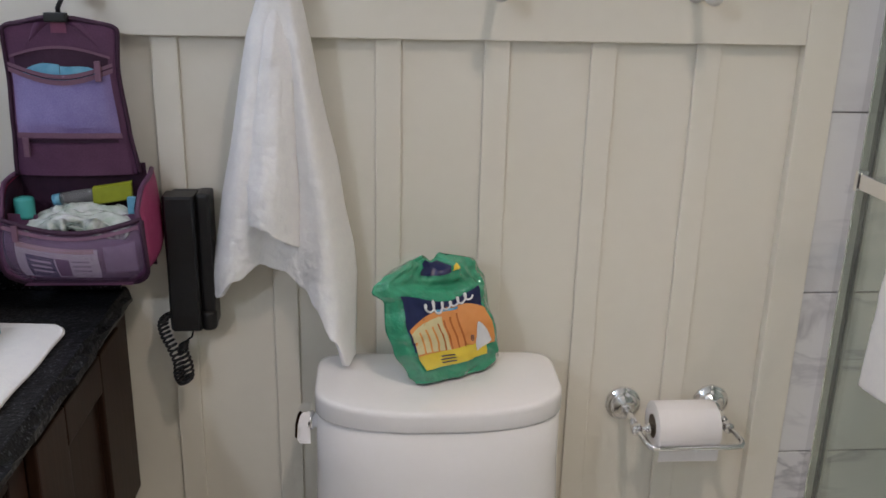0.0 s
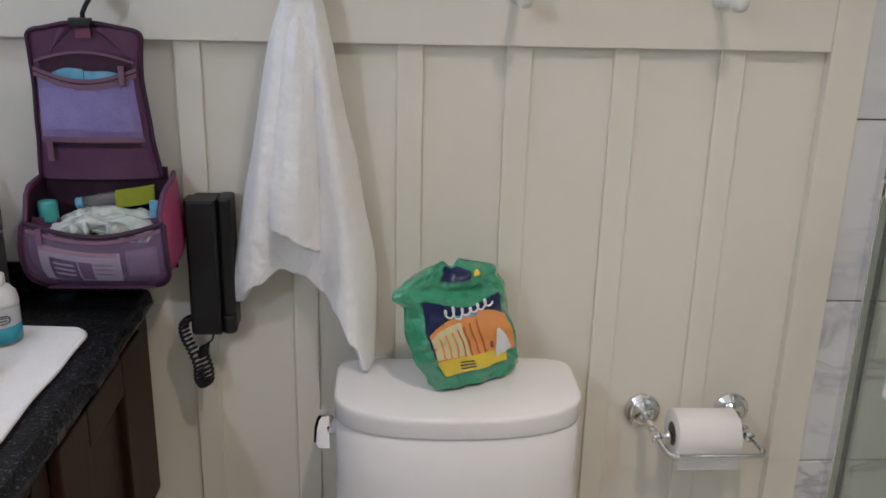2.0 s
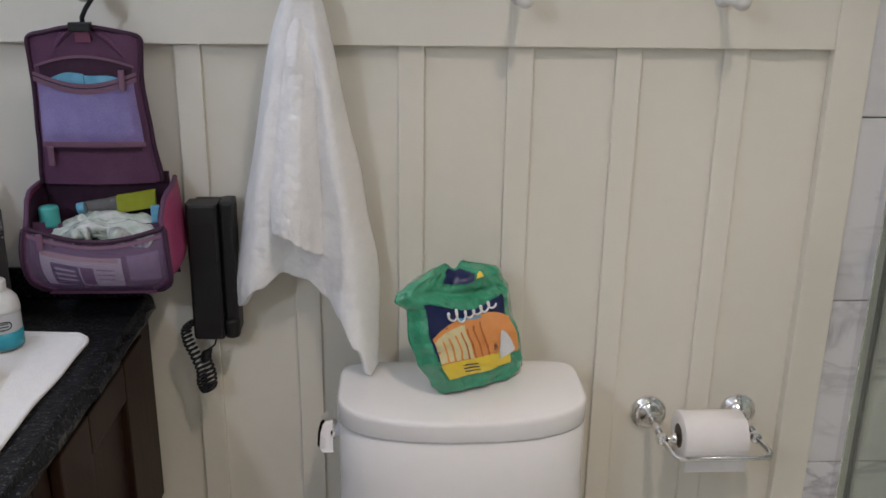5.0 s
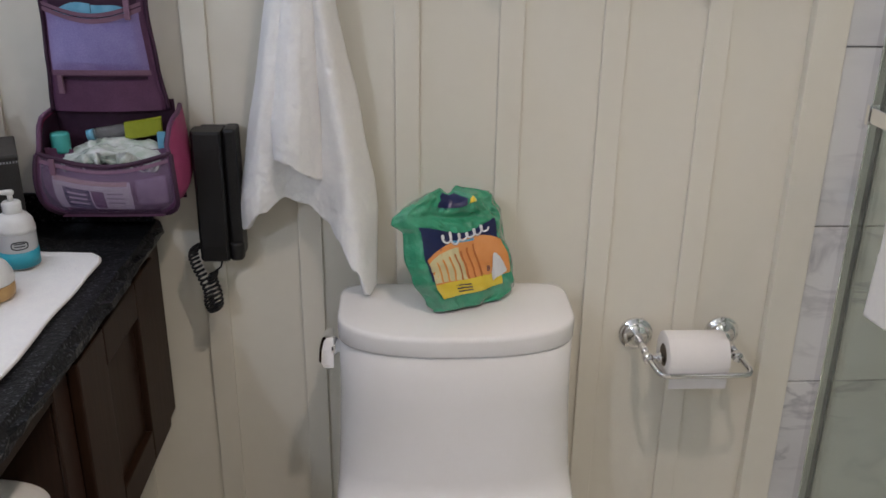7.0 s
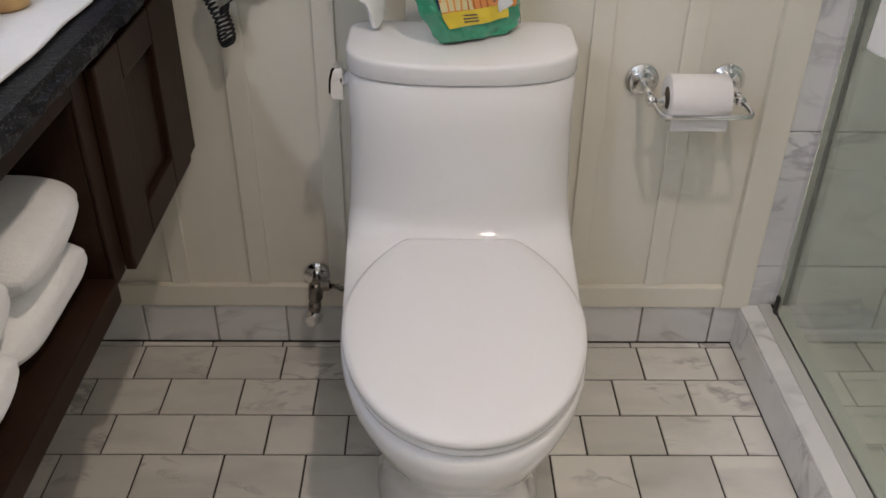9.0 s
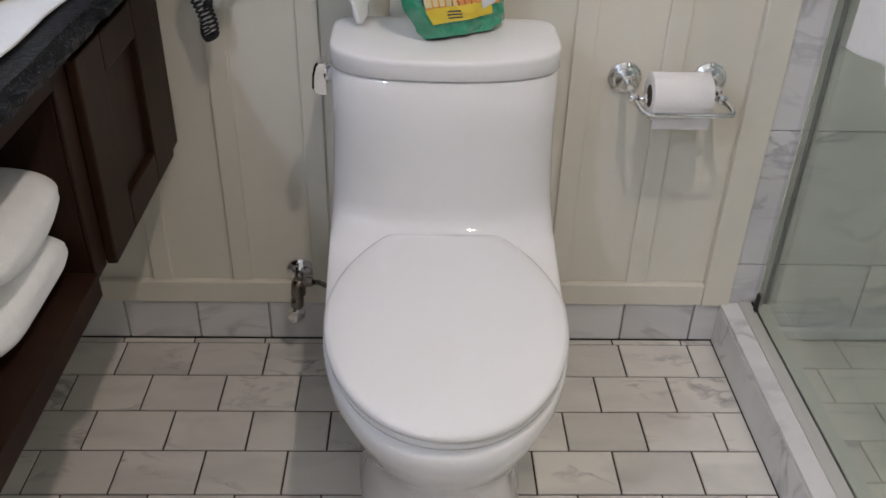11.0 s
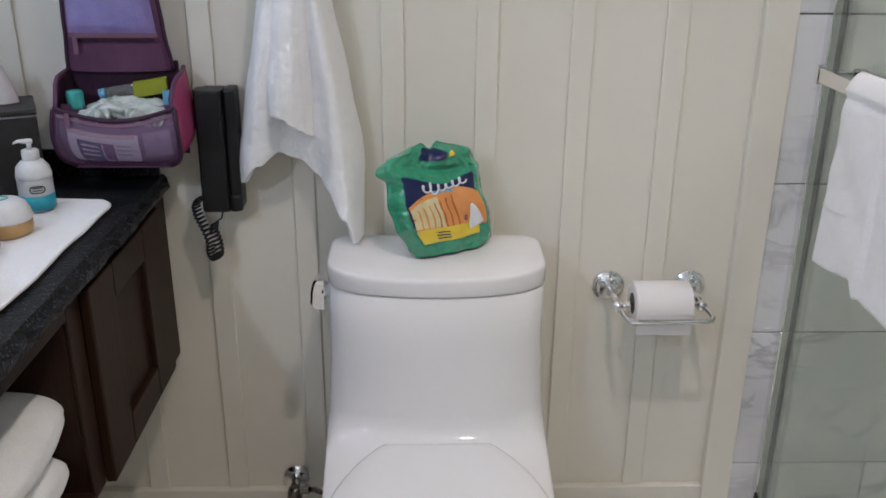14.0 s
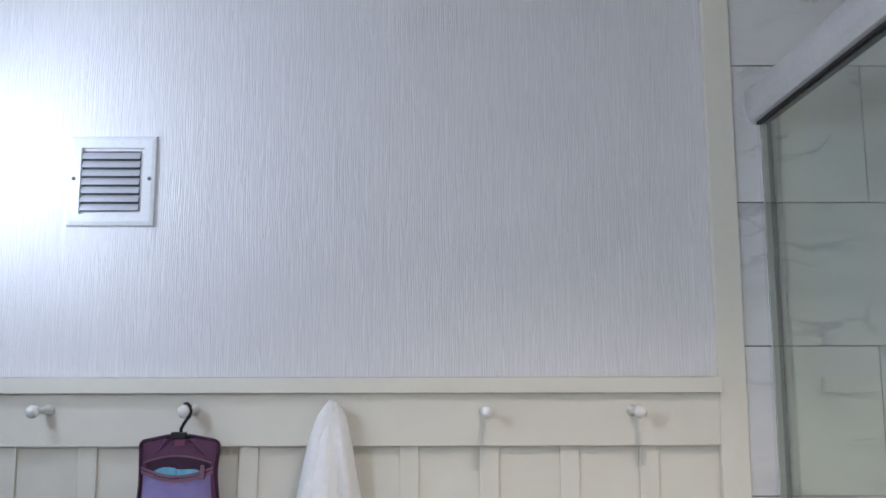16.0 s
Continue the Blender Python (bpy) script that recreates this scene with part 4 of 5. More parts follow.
    # case back and gusset linings darkened in colour for the shade inside
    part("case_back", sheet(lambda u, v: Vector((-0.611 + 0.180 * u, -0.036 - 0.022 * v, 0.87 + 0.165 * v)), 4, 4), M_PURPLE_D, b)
    def front_line(z):
        k = max(0.0, min(1.0, (0.969 - z) / 0.099))
        return 0.118 + 0.024 * math.sin(math.pi * min(1, 0.25 + 0.75 * k)) - 0.05 * max(0.0, k - 0.86)
    for s, x in ((-1, -0.616), (1, -0.4245)):
        def gusset(u, v):
            z0, z1 = 0.872, 1.021 - 0.010 * u - 0.030 * max(0.0, (u - 0.7) / 0.3) ** 2
            return Vector((x + s * (0.008 * math.sin(math.pi * min(1, 0.15 + 0.85 * v)) + 0.005 * math.sin(math.pi * u) - 0.004 - 0.026 * max(0.0, 1 - v / 0.3) ** 2), -0.036 - (front_line(z0 + (z1 - z0) * v) - 0.036) * u, z0 + (z1 - z0) * v))
        thicken(part("side_gusset", sheet(gusset, 8, 14), M_PINK, b, "pink padded side", smooth=True), 0.006)
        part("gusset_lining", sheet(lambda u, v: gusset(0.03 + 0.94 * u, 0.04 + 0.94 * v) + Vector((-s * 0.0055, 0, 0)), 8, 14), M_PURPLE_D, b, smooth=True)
        part("inner_pocket", sheet(lambda u, v: Vector((x - s * (0.004 + 0.034 * u), -0.116 + 0.020 * u, 0.930 + 0.044 * v - 0.008 * u * v)), 6, 6), M_PURPLE, b, smooth=True)
        part("gusset_piping", tube([gusset(1, k / 10) for k in range(11)] + [gusset(1 - k / 6, 1) for k in range(1, 7)], 0.0038, 8), M_PURPLE, b, smooth=True)
    # hook
    hk = [(-0.5185, -0.098, 1.243), (-0.5185, -0.099, 1.254), (-0.512, -0.100, 1.266), (-0.503, -0.100, 1.278), (-0.5005, -0.099, 1.287), (-0.503, -0.097, 1.297), (-0.510, -0.094, 1.303), (-0.5165, -0.088, 1.302)]
    part("hook", tube(hk, 0.0033, 8), M_BLACK, b, "black plastic hook", smooth=True)
    part("hook_base", box(-0.534, -0.505, -0.114, -0.101, 1.236, 1.2485), M_BLACK, b, bevel=0.002)
    # what shows through the front pocket
    def inside(name, mat, u0, u1, v0, v1, depth, label="", tilt=0.0):
        part(name, sheet(lambda u, v: tub(u0 + (u1 - u0) * u, v0 + (v1 - v0) * v + tilt * u) + Vector((0, depth, 0)), 8, 5), mat, b, label)
    inside("paper_pack", M_CARDW, 0.10, 0.66, 0.26, 0.86, 0.0080, "pale printed packet behind the mesh", 0.05)
    inside("pack_edge", M_PINKCARD, 0.11, 0.64, 0.24, 0.33, 0.0066, "", 0.05)
    inside("print_block", M_NAVY, 0.17, 0.36, 0.42, 0.84, 0.0066, "", 0.04)
    inside("print_block", M_VIOLET, 0.37, 0.46, 0.46, 0.84, 0.0066, "", 0.02)
    for k in range(3):
        inside("print_bar", M_CARDW, 0.20, 0.335, 0.50 + 0.10 * k, 0.54 + 0.10 * k, 0.0054, "", 0.03)
        inside("print_bar", M_CARDM, 0.48, 0.60, 0.50 + 0.10 * k, 0.53 + 0.10 * k, 0.0066, "", 0.02)
    part("wadded_tissue", sheet(lambda u, v: tub(0.70 + 0.22 * u, 0.28 + 0.50 * v) + Vector((0, 0.0085 - 0.004 * math.sin(math.pi * u) + 0.003 * noise.noise(Vector((u * 6, v * 6, 2))), 0)), 14, 10), M_CARDM, b, "pale wad behind the mesh", smooth=True)
    base_at(b, (-0.515, -0.09, 0.87))
    b.location += Vector((0.008, 0, 0.006))

    def loose(name, ob_bm, mat, label, cat, smooth=True):
        ob_bm.transform(Matrix.Translation((0.008, 0, 0.008)))
        return tagged(part(name, ob_bm, mat, smooth=smooth), label, cat)

    def crumple(u, v):
        n = noise.noise(Vector((u * 4, v * 6, 1))) - 1.4 * abs(noise.noise(Vector((u * 5, v * 9 + 3 * u, 5))))
        return Vector((-0.588 + 0.145 * u, -0.066 - 0.060 * v + 0.003 * math.sin(12 * u), 0.958 + 0.020 * math.sin(math.pi * u) ** 0.6 * (1 - 0.55 * v) + 0.009 * n))
    thicken(loose("plastic_packet", sheet(crumple, 48, 30), M_FOIL, "crinkled clear plastic packet inside the bag", "packet"), 0.02, -1)
    loose("teal_cap", lathe([(0.0135, 0), (0.014, 0.004), (0.014, 0.026), (0.0125, 0.029), (0, 0.030)], 20, "z", (-0.596, -0.094, 0.960)), M_TEAL, "teal screw cap of a bottle in the bag", "bottle")
    tb = thing("squeeze_tube", "clear tube with olive green end in the bag", "tube")
    pts = [(-0.545 + 0.06 * k / 8, -0.066, 0.980 + 0.010 * k / 8) for k in range(9)]
    part("tube_end", loft([[Vector((x, -0.070 - d, z)) for d, z in ((0, zl), (0.006, zl + 0.002), (0.006, zl + 0.026), (0, zl + 0.028))] for x, zl in ((-0.497, 0.972), (-0.470, 0.976), (-0.441, 0.981))]), M_LIME, tb, "olive green printed end", bevel=0.001)
    part("tube_body", tube(pts, 0.0095, 12), M_CLEARTUBE, tb, smooth=True)
    part("tube_cap", tube([(-0.556, -0.066, 0.978), (-0.5455, -0.066, 0.980)], 0.0085, 12), M_BLUE, tb, "light blue cap", smooth=True)
    base_at(tb, (-0.50, -0.064, 0.965))
    tb.location += Vector((0.0, 0, 0.008))
    loose("blue_sachet", box(-0.451, -0.431, -0.098, -0.090, 0.962, 0.990), M_BLUE, "small blue sachet tucked in the bag", "sachet", False)


build_toiletry_bag()

# ---------------------------------------------------------------- packet on the tank lid
M_GREEN = material("green_film", (0.035, 0.36, 0.20), rough=0.10, second=(0.022, 0.25, 0.135), scale=18, fine=60, amount=0.3, bump=1.0, bump_scale=36, coat=1.0, bump_dist=0.010)
M_ORANGE = material("orange_print", (0.78, 0.33, 0.10), rough=0.25, second=(0.72, 0.27, 0.07), coat=0.5)
M_ORANGE_D = material("dark_orange_print", (0.55, 0.16, 0.04), rough=0.25, coat=0.5)
M_YELLOW = material("yellow_print", (0.80, 0.62, 0.06), rough=0.25, second=(0.75, 0.56, 0.05), coat=0.5)
M_CREAM = material("cream_print", (0.74, 0.66, 0.36), rough=0.25, coat=0.5)
M_LOGO = material("white_print", (0.80, 0.82, 0.84), rough=0.25, coat=0.5)


def build_packet():
    p = thing("soft_packet", "crumpled green plastic packet with an orange printed front", "packet")
    frame_m = Matrix.Translation((0.031, -0.134, 0.7285)) @ pose(0, 0, 0, 0, 0, 27) @ pose(0, 0, 0, -12, 0, 0)
    left = [(0, -0.066), (0.08, -0.078), (0.30, -0.098), (0.50, -0.108), (0.70, -0.106), (0.80, -0.124), (0.84, -0.121), (0.90, -0.104), (0.96, -0.076), (1, -0.044)]
    right = [(0, 0.066), (0.06, 0.086), (0.3, 0.086), (0.55, 0.074), (0.75, 0.072), (0.84, 0.062), (0.89, 0.060), (0.935, 0.052), (0.95, 0.034), (1, 0.0)]

    def face(u, v, side=-1, lift=0.0):
        x = lerp(left, v) * (1 - u) + lerp(right, v) * u
        z = 0.186 * v + 0.005 * math.sin(9 * u) * v
        fat = 0.026 * (max(0, 1 - (2 * u - 1) ** 4) ** 0.5) * (max(0, math.sin(math.pi * min(1, 0.12 + 0.86 * v))) ** 0.6)
        k = 1 if v < 0.72 else 1 + (v - 0.72) * 3.5
        wr = 0.0055 * k * noise.noise(Vector((u * 5, v * 6, side * 2.0))) + 0.0042 * k * (0.35 - abs(noise.noise(Vector((u * 9, v * 7 + u * 5, 4)))))
        wr *= 1 + 2.2 * max(0, abs(2 * u - 1) - 0.55)
        wr += 0.0022 * math.sin(38 * v + 6 * noise.noise(Vector((u * 3, v * 3, 8)))) * max(0, abs(2 * u - 1) - 0.5) * 2
        n3 = Vector((u * 13 + v * 4, v * 15, 6.0 + side))
        wr += 0.0045 * (0.25 - abs(noise.noise(n3))) * (1.0 if v > 0.68 or abs(2 * u - 1) > 0.66 or v < 0.06 else 0.25)
        wr -= 0.011 * math.exp(-((v - 0.775 - 0.03 * math.sin(5 * u)) / 0.035) ** 2) * math.exp(-((u - 0.55) / 0.35) ** 2)
        seal = min(1.0, 14 * min(u, 1 - u), 14 * (1 - v))
        y = side * ((fat + wr) * seal + lift)
        return frame_m @ Vector((x, y, z))
    bm = sheet(lambda u, v: face(u, v), 64, 70)
    sheet(lambda u, v: face(u, v, 1), 64, 70, bm)
    bmesh.ops.remove_doubles(bm, verts=bm.verts, dist=0.0015)
    part("film", bm, M_GREEN, p, smooth=True)

    def on_front(u, v, lift):
        return face(0.12 + (u - 0.14) * 1.0, v if v > 0.8 else 0.075 + v * 0.94, -1, lift)

    def patch(name, mat, u0, u1, lo, hi, lift, n=24, m=10, label=""):
        """A printed field between two curves over the width of the front."""
        return part(name, sheet(lambda a, c: on_front(u0 + (u1 - u0) * a, lo(a) + (hi(a) - lo(a)) * c, lift + 0.0012), n, m), mat, p, label, smooth=True)
    patch("navy_field", M_NAVY, 0.14, 0.87, lambda a: 0.10 + 0.12 * (1 - a) + 0.18 * a, lambda a: 0.70 - 0.055 * math.sin(math.pi * a) - 0.03 * a, 0.0006, label="dark blue printed field")
    patch("orange_field", M_ORANGE, 0.155, 0.90, lambda a: 0.13 + 0.03 * a, lambda a: 0.36 + 0.22 * math.sin(math.pi * min(1, 0.08 + 0.75 * a)), 0.0013)
    patch("cream_field", M_CREAM, 0.155, 0.46, lambda a: 0.20, lambda a: 0.36 + 0.15 * math.sin(math.pi * (0.05 + 0.38 * a)), 0.0018)
    for k in range(7):
        u = 0.22 + 0.062 * k
        patch("stripe", M_ORANGE_D if k > 2 else M_ORANGE, u, u + 0.016, lambda a: 0.20, lambda a: 0.38 + 0.022 * k, 0.0023, 2, 8)
    patch("yellow_band", M_YELLOW, 0.15, 0.80, lambda a: 0.045 + 0.03 * a, lambda a: 0.185 + 0.03 * a, 0.0026, label="yellow printed band")
    for k in range(3):
        patch("text_bar", M_NAVY, 0.33, 0.47, lambda a: 0.085 + 0.03 * k, lambda a: 0.097 + 0.03 * k, 0.0031, 4, 1)
    patch("white_wing", M_LOGO, 0.70, 0.86, lambda a: 0.13 + 0.05 * a, lambda a: 0.19 + 0.21 * math.sin(math.pi * min(1, 0.06 + 0.9 * a)) ** 1.3 * (1.15 - 0.5 * a), 0.0038, 12, 8)
    stroke = [on_front(0.30 + 0.46 * k / 110 + 0.022 * math.cos(k * 0.34), 0.575 + 0.045 * k / 110 + (0.034 + (0.022 if k // 18 == 1 else 0.0) - (0.01 if k // 18 == 3 else 0.0)) * math.sin(k * 0.34), 0.0034) for k in range(111)]
    part("logo_shape", tube(stroke, 0.0017, 6), M_LOGO, p, "white script mark drawn as plain loops", smooth=True)
    patch("text_bar", M_BLUE, 0.40, 0.62, lambda a: 0.545, lambda a: 0.565, 0.0020, 10, 1)
    patch("navy_field", M_NAVY, 0.36, 0.66, lambda a: 0.88, lambda a: 0.985, 0.0012, 12, 4)
    patch("yellow_dot", M_YELLOW, 0.68, 0.76, lambda a: 0.885, lambda a: 0.885 + 0.05 * math.sin(math.pi * a), 0.0014, 8, 2)
    u0, v0 = 0.665, 0.255
    bm = bmesh.new()
    ring = [bm.verts.new(on_front(u0 + 0.062 * math.cos(q), v0 + 0.058 * math.sin(q), 0.0046)) for q in [2 * math.pi * k / 24 for k in range(24)]]
    bm.faces.new(ring)
    part("count_badge", bm, M_ORANGE, p)
    cu = bpy.data.curves.new("count_numeral", "FONT")
    cu.body, cu.size, cu.align_x = "8", 0.013, "CENTER"
    tmp = bpy.data.objects.new("count_numeral", cu)
    scene.collection.objects.link(tmp)
    me = bpy.data.meshes.new_from_object(tmp.evaluated_get(bpy.context.evaluated_depsgraph_get()))
    bpy.data.objects.remove(tmp)
    me.materials.clear()
    me.materials.append(M_NAVY)
    num = new("count_numeral", me)
    num.parent = p
    at = on_front(u0, v0 - 0.02, 0.0062)
    num.matrix_local = Matrix.Translation(at) @ frame_m.to_3x3().to_4x4() @ pose(0, 0, 0, 90, 0, 0)
    base_at(p, (0.031, -0.134, 0.7285))


build_packet()

# ---------------------------------------------------------------- on the counter
M_CLEAR = material("clear_plastic", (0.95, 0.96, 0.97), rough=0.04, trans=0.85, ior=1.4, second=(0.93, 0.94, 0.95))
M_FROST = material("frosted_plastic", (0.90, 0.91, 0.92), rough=0.22, trans=0.4, second=(0.86, 0.87, 0.89))
M_TEALPRINT = material("teal_label", (0.02, 0.36, 0.46), rough=0.35, second=(0.015, 0.30, 0.40))
M_AMBER = material("amber_cream", (0.52, 0.33, 0.14), rough=0.3, second=(0.48, 0.29, 0.12))
M_LILAC = material("lilac_plastic", (0.56, 0.48, 0.60), rough=0.15, second=(0.50, 0.42, 0.55), coat=0.6)
M_LEATHER = material("dark_leather", (0.030, 0.027, 0.026), rough=0.5, second=(0.022, 0.02, 0.019), bump=0.5, bump_scale=350)
M_STITCH = material("pale_stitching", (0.34, 0.34, 0.36), rough=0.6)
M_GOLD = material("brushed_gold", (0.62, 0.50, 0.30), rough=0.3, metal=1.0)
M_CARDGREEN = material("green_card", (0.20, 0.45, 0.05), rough=0.5, second=(0.17, 0.40, 0.04))
M_MAGENTA = material("magenta_nylon", (0.33, 0.012, 0.11), rough=0.45, second=(0.24, 0.008, 0.08), bump=0.4, bump_scale=300)
M_SHEERBAG = material("frosted_zip_bag", (0.78, 0.80, 0.84), rough=0.35, second=(0.70, 0.72, 0.77), scale=12, fine=60, amount=0.3, alpha=0.72, bump=0.5, bump_scale=40)
M_CLEARTOP = material("clear_vinyl", (0.40, 0.40, 0.43), rough=0.08, alpha=0.16, bump=0.6, bump_scale=40)


def counter_cloth():
    def f(u, v):
        x = -0.815 + 0.302 * u - 0.010 * v * u - 0.010 * max(0.0, 1 - v / 0.03) ** 2 * u ** 6
        y = -0.165 - 0.016 * u ** 2 - 0.007 * max(0.0, (u - 0.95) / 0.05) ** 2 - 0.88 * v
        e = min(u, 1 - u, v * 2.5)
        z = TOP + 0.0045 + 0.0016 * noise.noise(Vector((x * 22, y * 16, 0))) + (0.003 if e < 0.012 else 0)
        return Vector((x + 0.004 * noise.noise(Vector((y * 9, 0, 2))), y + 0.005 * noise.noise(Vector((x * 14, 5, 2))), z))
    ob = part("counter_towel", sheet(f, 60, 140), M_TERRY, smooth=True)
    thicken(ob, 0.005)
    tagged(ob, "white terry towel spread flat on the granite counter", "towel")


counter_cloth()
CT = TOP + 0.0085


def bottle(name, label, at, pieces, category="bottle"):
    """pieces: (part name, lathe profile, material, part label); heights from the base."""
    b = thing(name, label, category, at=at)
    for pn, prof, mat, lab in pieces:
        part(pn, lathe(prof, 28), mat, b, lab, smooth=True)
    return b


def pump_head(parent, z, r, mat, reach, turn):
    part("pump_stem", lathe([(r * 0.28, z), (r * 0.28, z + r * 0.7)], 14), mat, parent, smooth=True)
    m = pose(0, 0, 0, 0, 0, turn)
    bm = loft([[m @ Vector((x, w * math.cos(a), z + r * 0.7 + h + hh * math.sin(a))) for a in [2 * math.pi * k / 14 for k in range(14)]]
               for x, w, hh, h in ((-r * 0.45, r * 0.2, r * 0.15, r * 0.2), (-r * 0.3, r * 0.36, r * 0.32, r * 0.22), (r * 0.2, r * 0.34, r * 0.32, r * 0.26), (reach * 0.7, r * 0.2, r * 0.2, r * 0.34), (reach, r * 0.13, r * 0.13, r * 0.12))])
    part("pump_spout", bm, mat, parent, smooth=True)


soap = bottle("soap_bottle", "clear pump bottle with white top and teal label", (-0.619, -0.221, CT), [
    ("body", [(0.022, 0), (0.0255, 0.002), (0.0262, 0.01), (0.0262, 0.058), (0.024, 0.068), (0.0175, 0.076), (0.0125, 0.079)], M_FROST, ""),
    ("label_band", [(0.0266, 0.003), (0.0266, 0.026)], M_TEALPRINT, "teal printed band"),
    ("shoulder", [(0.0266, 0.052), (0.0264, 0.058), (0.0243, 0.0685), (0.0178, 0.0765), (0.0128, 0.0795)], M_WHITE, "white upper part"),
    ("collar", [(0.0125, 0.079), (0.0128, 0.080), (0.0128, 0.093), (0.011, 0.095), (0.006, 0.0955)], M_WHITE, "")])
pump_head(soap, 0.0955, 0.013, M_WHITE, 0.022, 205)


def label_oval(b, r, z, turn, w, h):
    pts = []
    for k in range(28):
        a = 2 * math.pi * k / 28
        c, s = math.cos(a), math.sin(a)
        q = math.radians(turn) + w * math.copysign(abs(c) ** 0.7, c) / r
        pts.append(Vector((r * math.cos(q), r * math.sin(q), z + h * math.copysign(abs(s) ** 0.7, s))))
    part("label_mark", tube(pts + pts[:1], 0.0008, 5), M_BLACK, b)
    for k in range(2):
        part("label_bar", sheet(lambda u, v: Vector((r * math.cos(math.radians(turn) + (u - 0.5) * w * 1.3 / r), r * math.sin(math.radians(turn) + (u - 0.5) * w * 1.3 / r), z + (0.002 - 0.004 * k) + 0.0015 * v)), 6, 1), M_BLACK, b)


label_oval(soap, 0.0268, 0.037, -62, 0.011, 0.0055)

cream = bottle("cream_jar", "cream jar with white domed lid and amber base", (-0.618, -0.334, CT), [
    ("jar", [(0.030, 0), (0.0335, 0.002), (0.035, 0.008), (0.035, 0.022)], M_AMBER, "amber cream jar"),
    ("lid", [(0.0352, 0.0215), (0.0362, 0.0225), (0.0362, 0.026), (0.034, 0.036), (0.029, 0.045), (0.021, 0.051), (0.012, 0.053), (0.0, 0.0535)], M_WHITE, "glossy white domed lid")], "jar")
part("lid_mark", tube([(0.008 * math.cos(a) - 0.001, 0.008 * math.sin(a) - 0.003, 0.0535) for a in [2 * math.pi * k / 20 for k in range(21)]], 0.0012, 6), M_TEAL, cream)
bottle("lilac_jar", "small pearly lilac jar with domed lid", (-0.626, -0.405, CT), [
    ("jar", [(0.022, 0), (0.025, 0.002), (0.0258, 0.006), (0.0258, 0.016)], M_LILAC, ""),
    ("lid", [(0.0262, 0.0165), (0.0266, 0.019), (0.0255, 0.028), (0.021, 0.036), (0.013, 0.040), (0.0, 0.041)], M_LILAC, "pearly domed lid")], "jar")
bottle("serum_bottle", "clear serum bottle with a transparent dome cap", (-0.704, -0.255, CT), [
    ("body", [(0.020, 0), (0.0215, 0.002), (0.0215, 0.062), (0.0205, 0.066), (0.0205, 0.070)], M_CLEAR, ""),
    ("silver_ring", [(0.0208, 0.070), (0.0216, 0.071), (0.0216, 0.080), (0.0205, 0.081)], M_CHROME, "silver collar"),
    ("pump", [(0.013, 0.081), (0.013, 0.098), (0.0075, 0.099), (0.0075, 0.112), (0.0, 0.113)], M_CHROME, "silver pump"),
    ("dome_cap", [(0.0198, 0.0812), (0.0202, 0.083), (0.0202, 0.118), (0.0185, 0.127), (0.012, 0.132), (0.0, 0.133)], M_CLEAR, "clear dome cap")])
frost = bottle("lotion_bottle", "tall frosted lotion pump bottle with silver collar", (-0.739, -0.283, CT), [
    ("body", [(0.025, 0), (0.0275, 0.002), (0.0275, 0.108), (0.0255, 0.118), (0.0205, 0.124), (0.019, 0.125)], M_FROST, ""),
    ("silver_ring", [(0.0198, 0.125), (0.0205, 0.126), (0.0205, 0.148), (0.018, 0.150), (0.007, 0.151)], M_CHROME, "silver pump collar")])
pump_head(frost, 0.150, 0.018, M_WHITE, 0.034, -20)
bottle("glass_jar", "small clear glass jar with a bright silver lid", (-0.673, -0.296, CT), [
    ("jar", [(0.019, 0), (0.021, 0.002), (0.021, 0.020), (0.020, 0.022)], M_AMBER, "amber glass base"),
    ("lid", [(0.0228, 0.0222), (0.0232, 0.0235), (0.0232, 0.050), (0.0218, 0.052), (0.0, 0.0525)], M_CHROME, "mirror silver lid")], "jar")
bottle("dropper_bottle", "little clear bottle with a white cap", (-0.664, -0.370, CT), [
    ("body", [(0.0115, 0), (0.0125, 0.0015), (0.0125, 0.034), (0.008, 0.040)], M_CLEAR, ""),
    ("cap", [(0.0095, 0.040), (0.0098, 0.041), (0.0098, 0.056), (0.008, 0.057), (0.0065, 0.070), (0.0, 0.071)], M_WHITE, "white cap")])
bottle("gold_cap_bottle", "slim glass bottle with a brushed gold cap", (-0.731, -0.378, CT), [
    ("body", [(0.014, 0), (0.016, 0.002), (0.016, 0.085), (0.0135, 0.09)], M_FROST, ""),
    ("cap", [(0.0155, 0.090), (0.016, 0.091), (0.016, 0.122), (0.015, 0.1235), (0.0, 0.124)], M_GOLD, "brushed gold cap")])
bottle("black_cap_bottle", "small bottle with a shiny black cap", (-0.758, -0.398, CT), [
    ("body", [(0.014, 0), (0.0155, 0.002), (0.0155, 0.088), (0.011, 0.094)], M_FROST, ""),
    ("cap", [(0.0125, 0.094), (0.013, 0.095), (0.013, 0.112), (0.011, 0.114), (0.0, 0.1145)], M_BLACK, "black cap")])


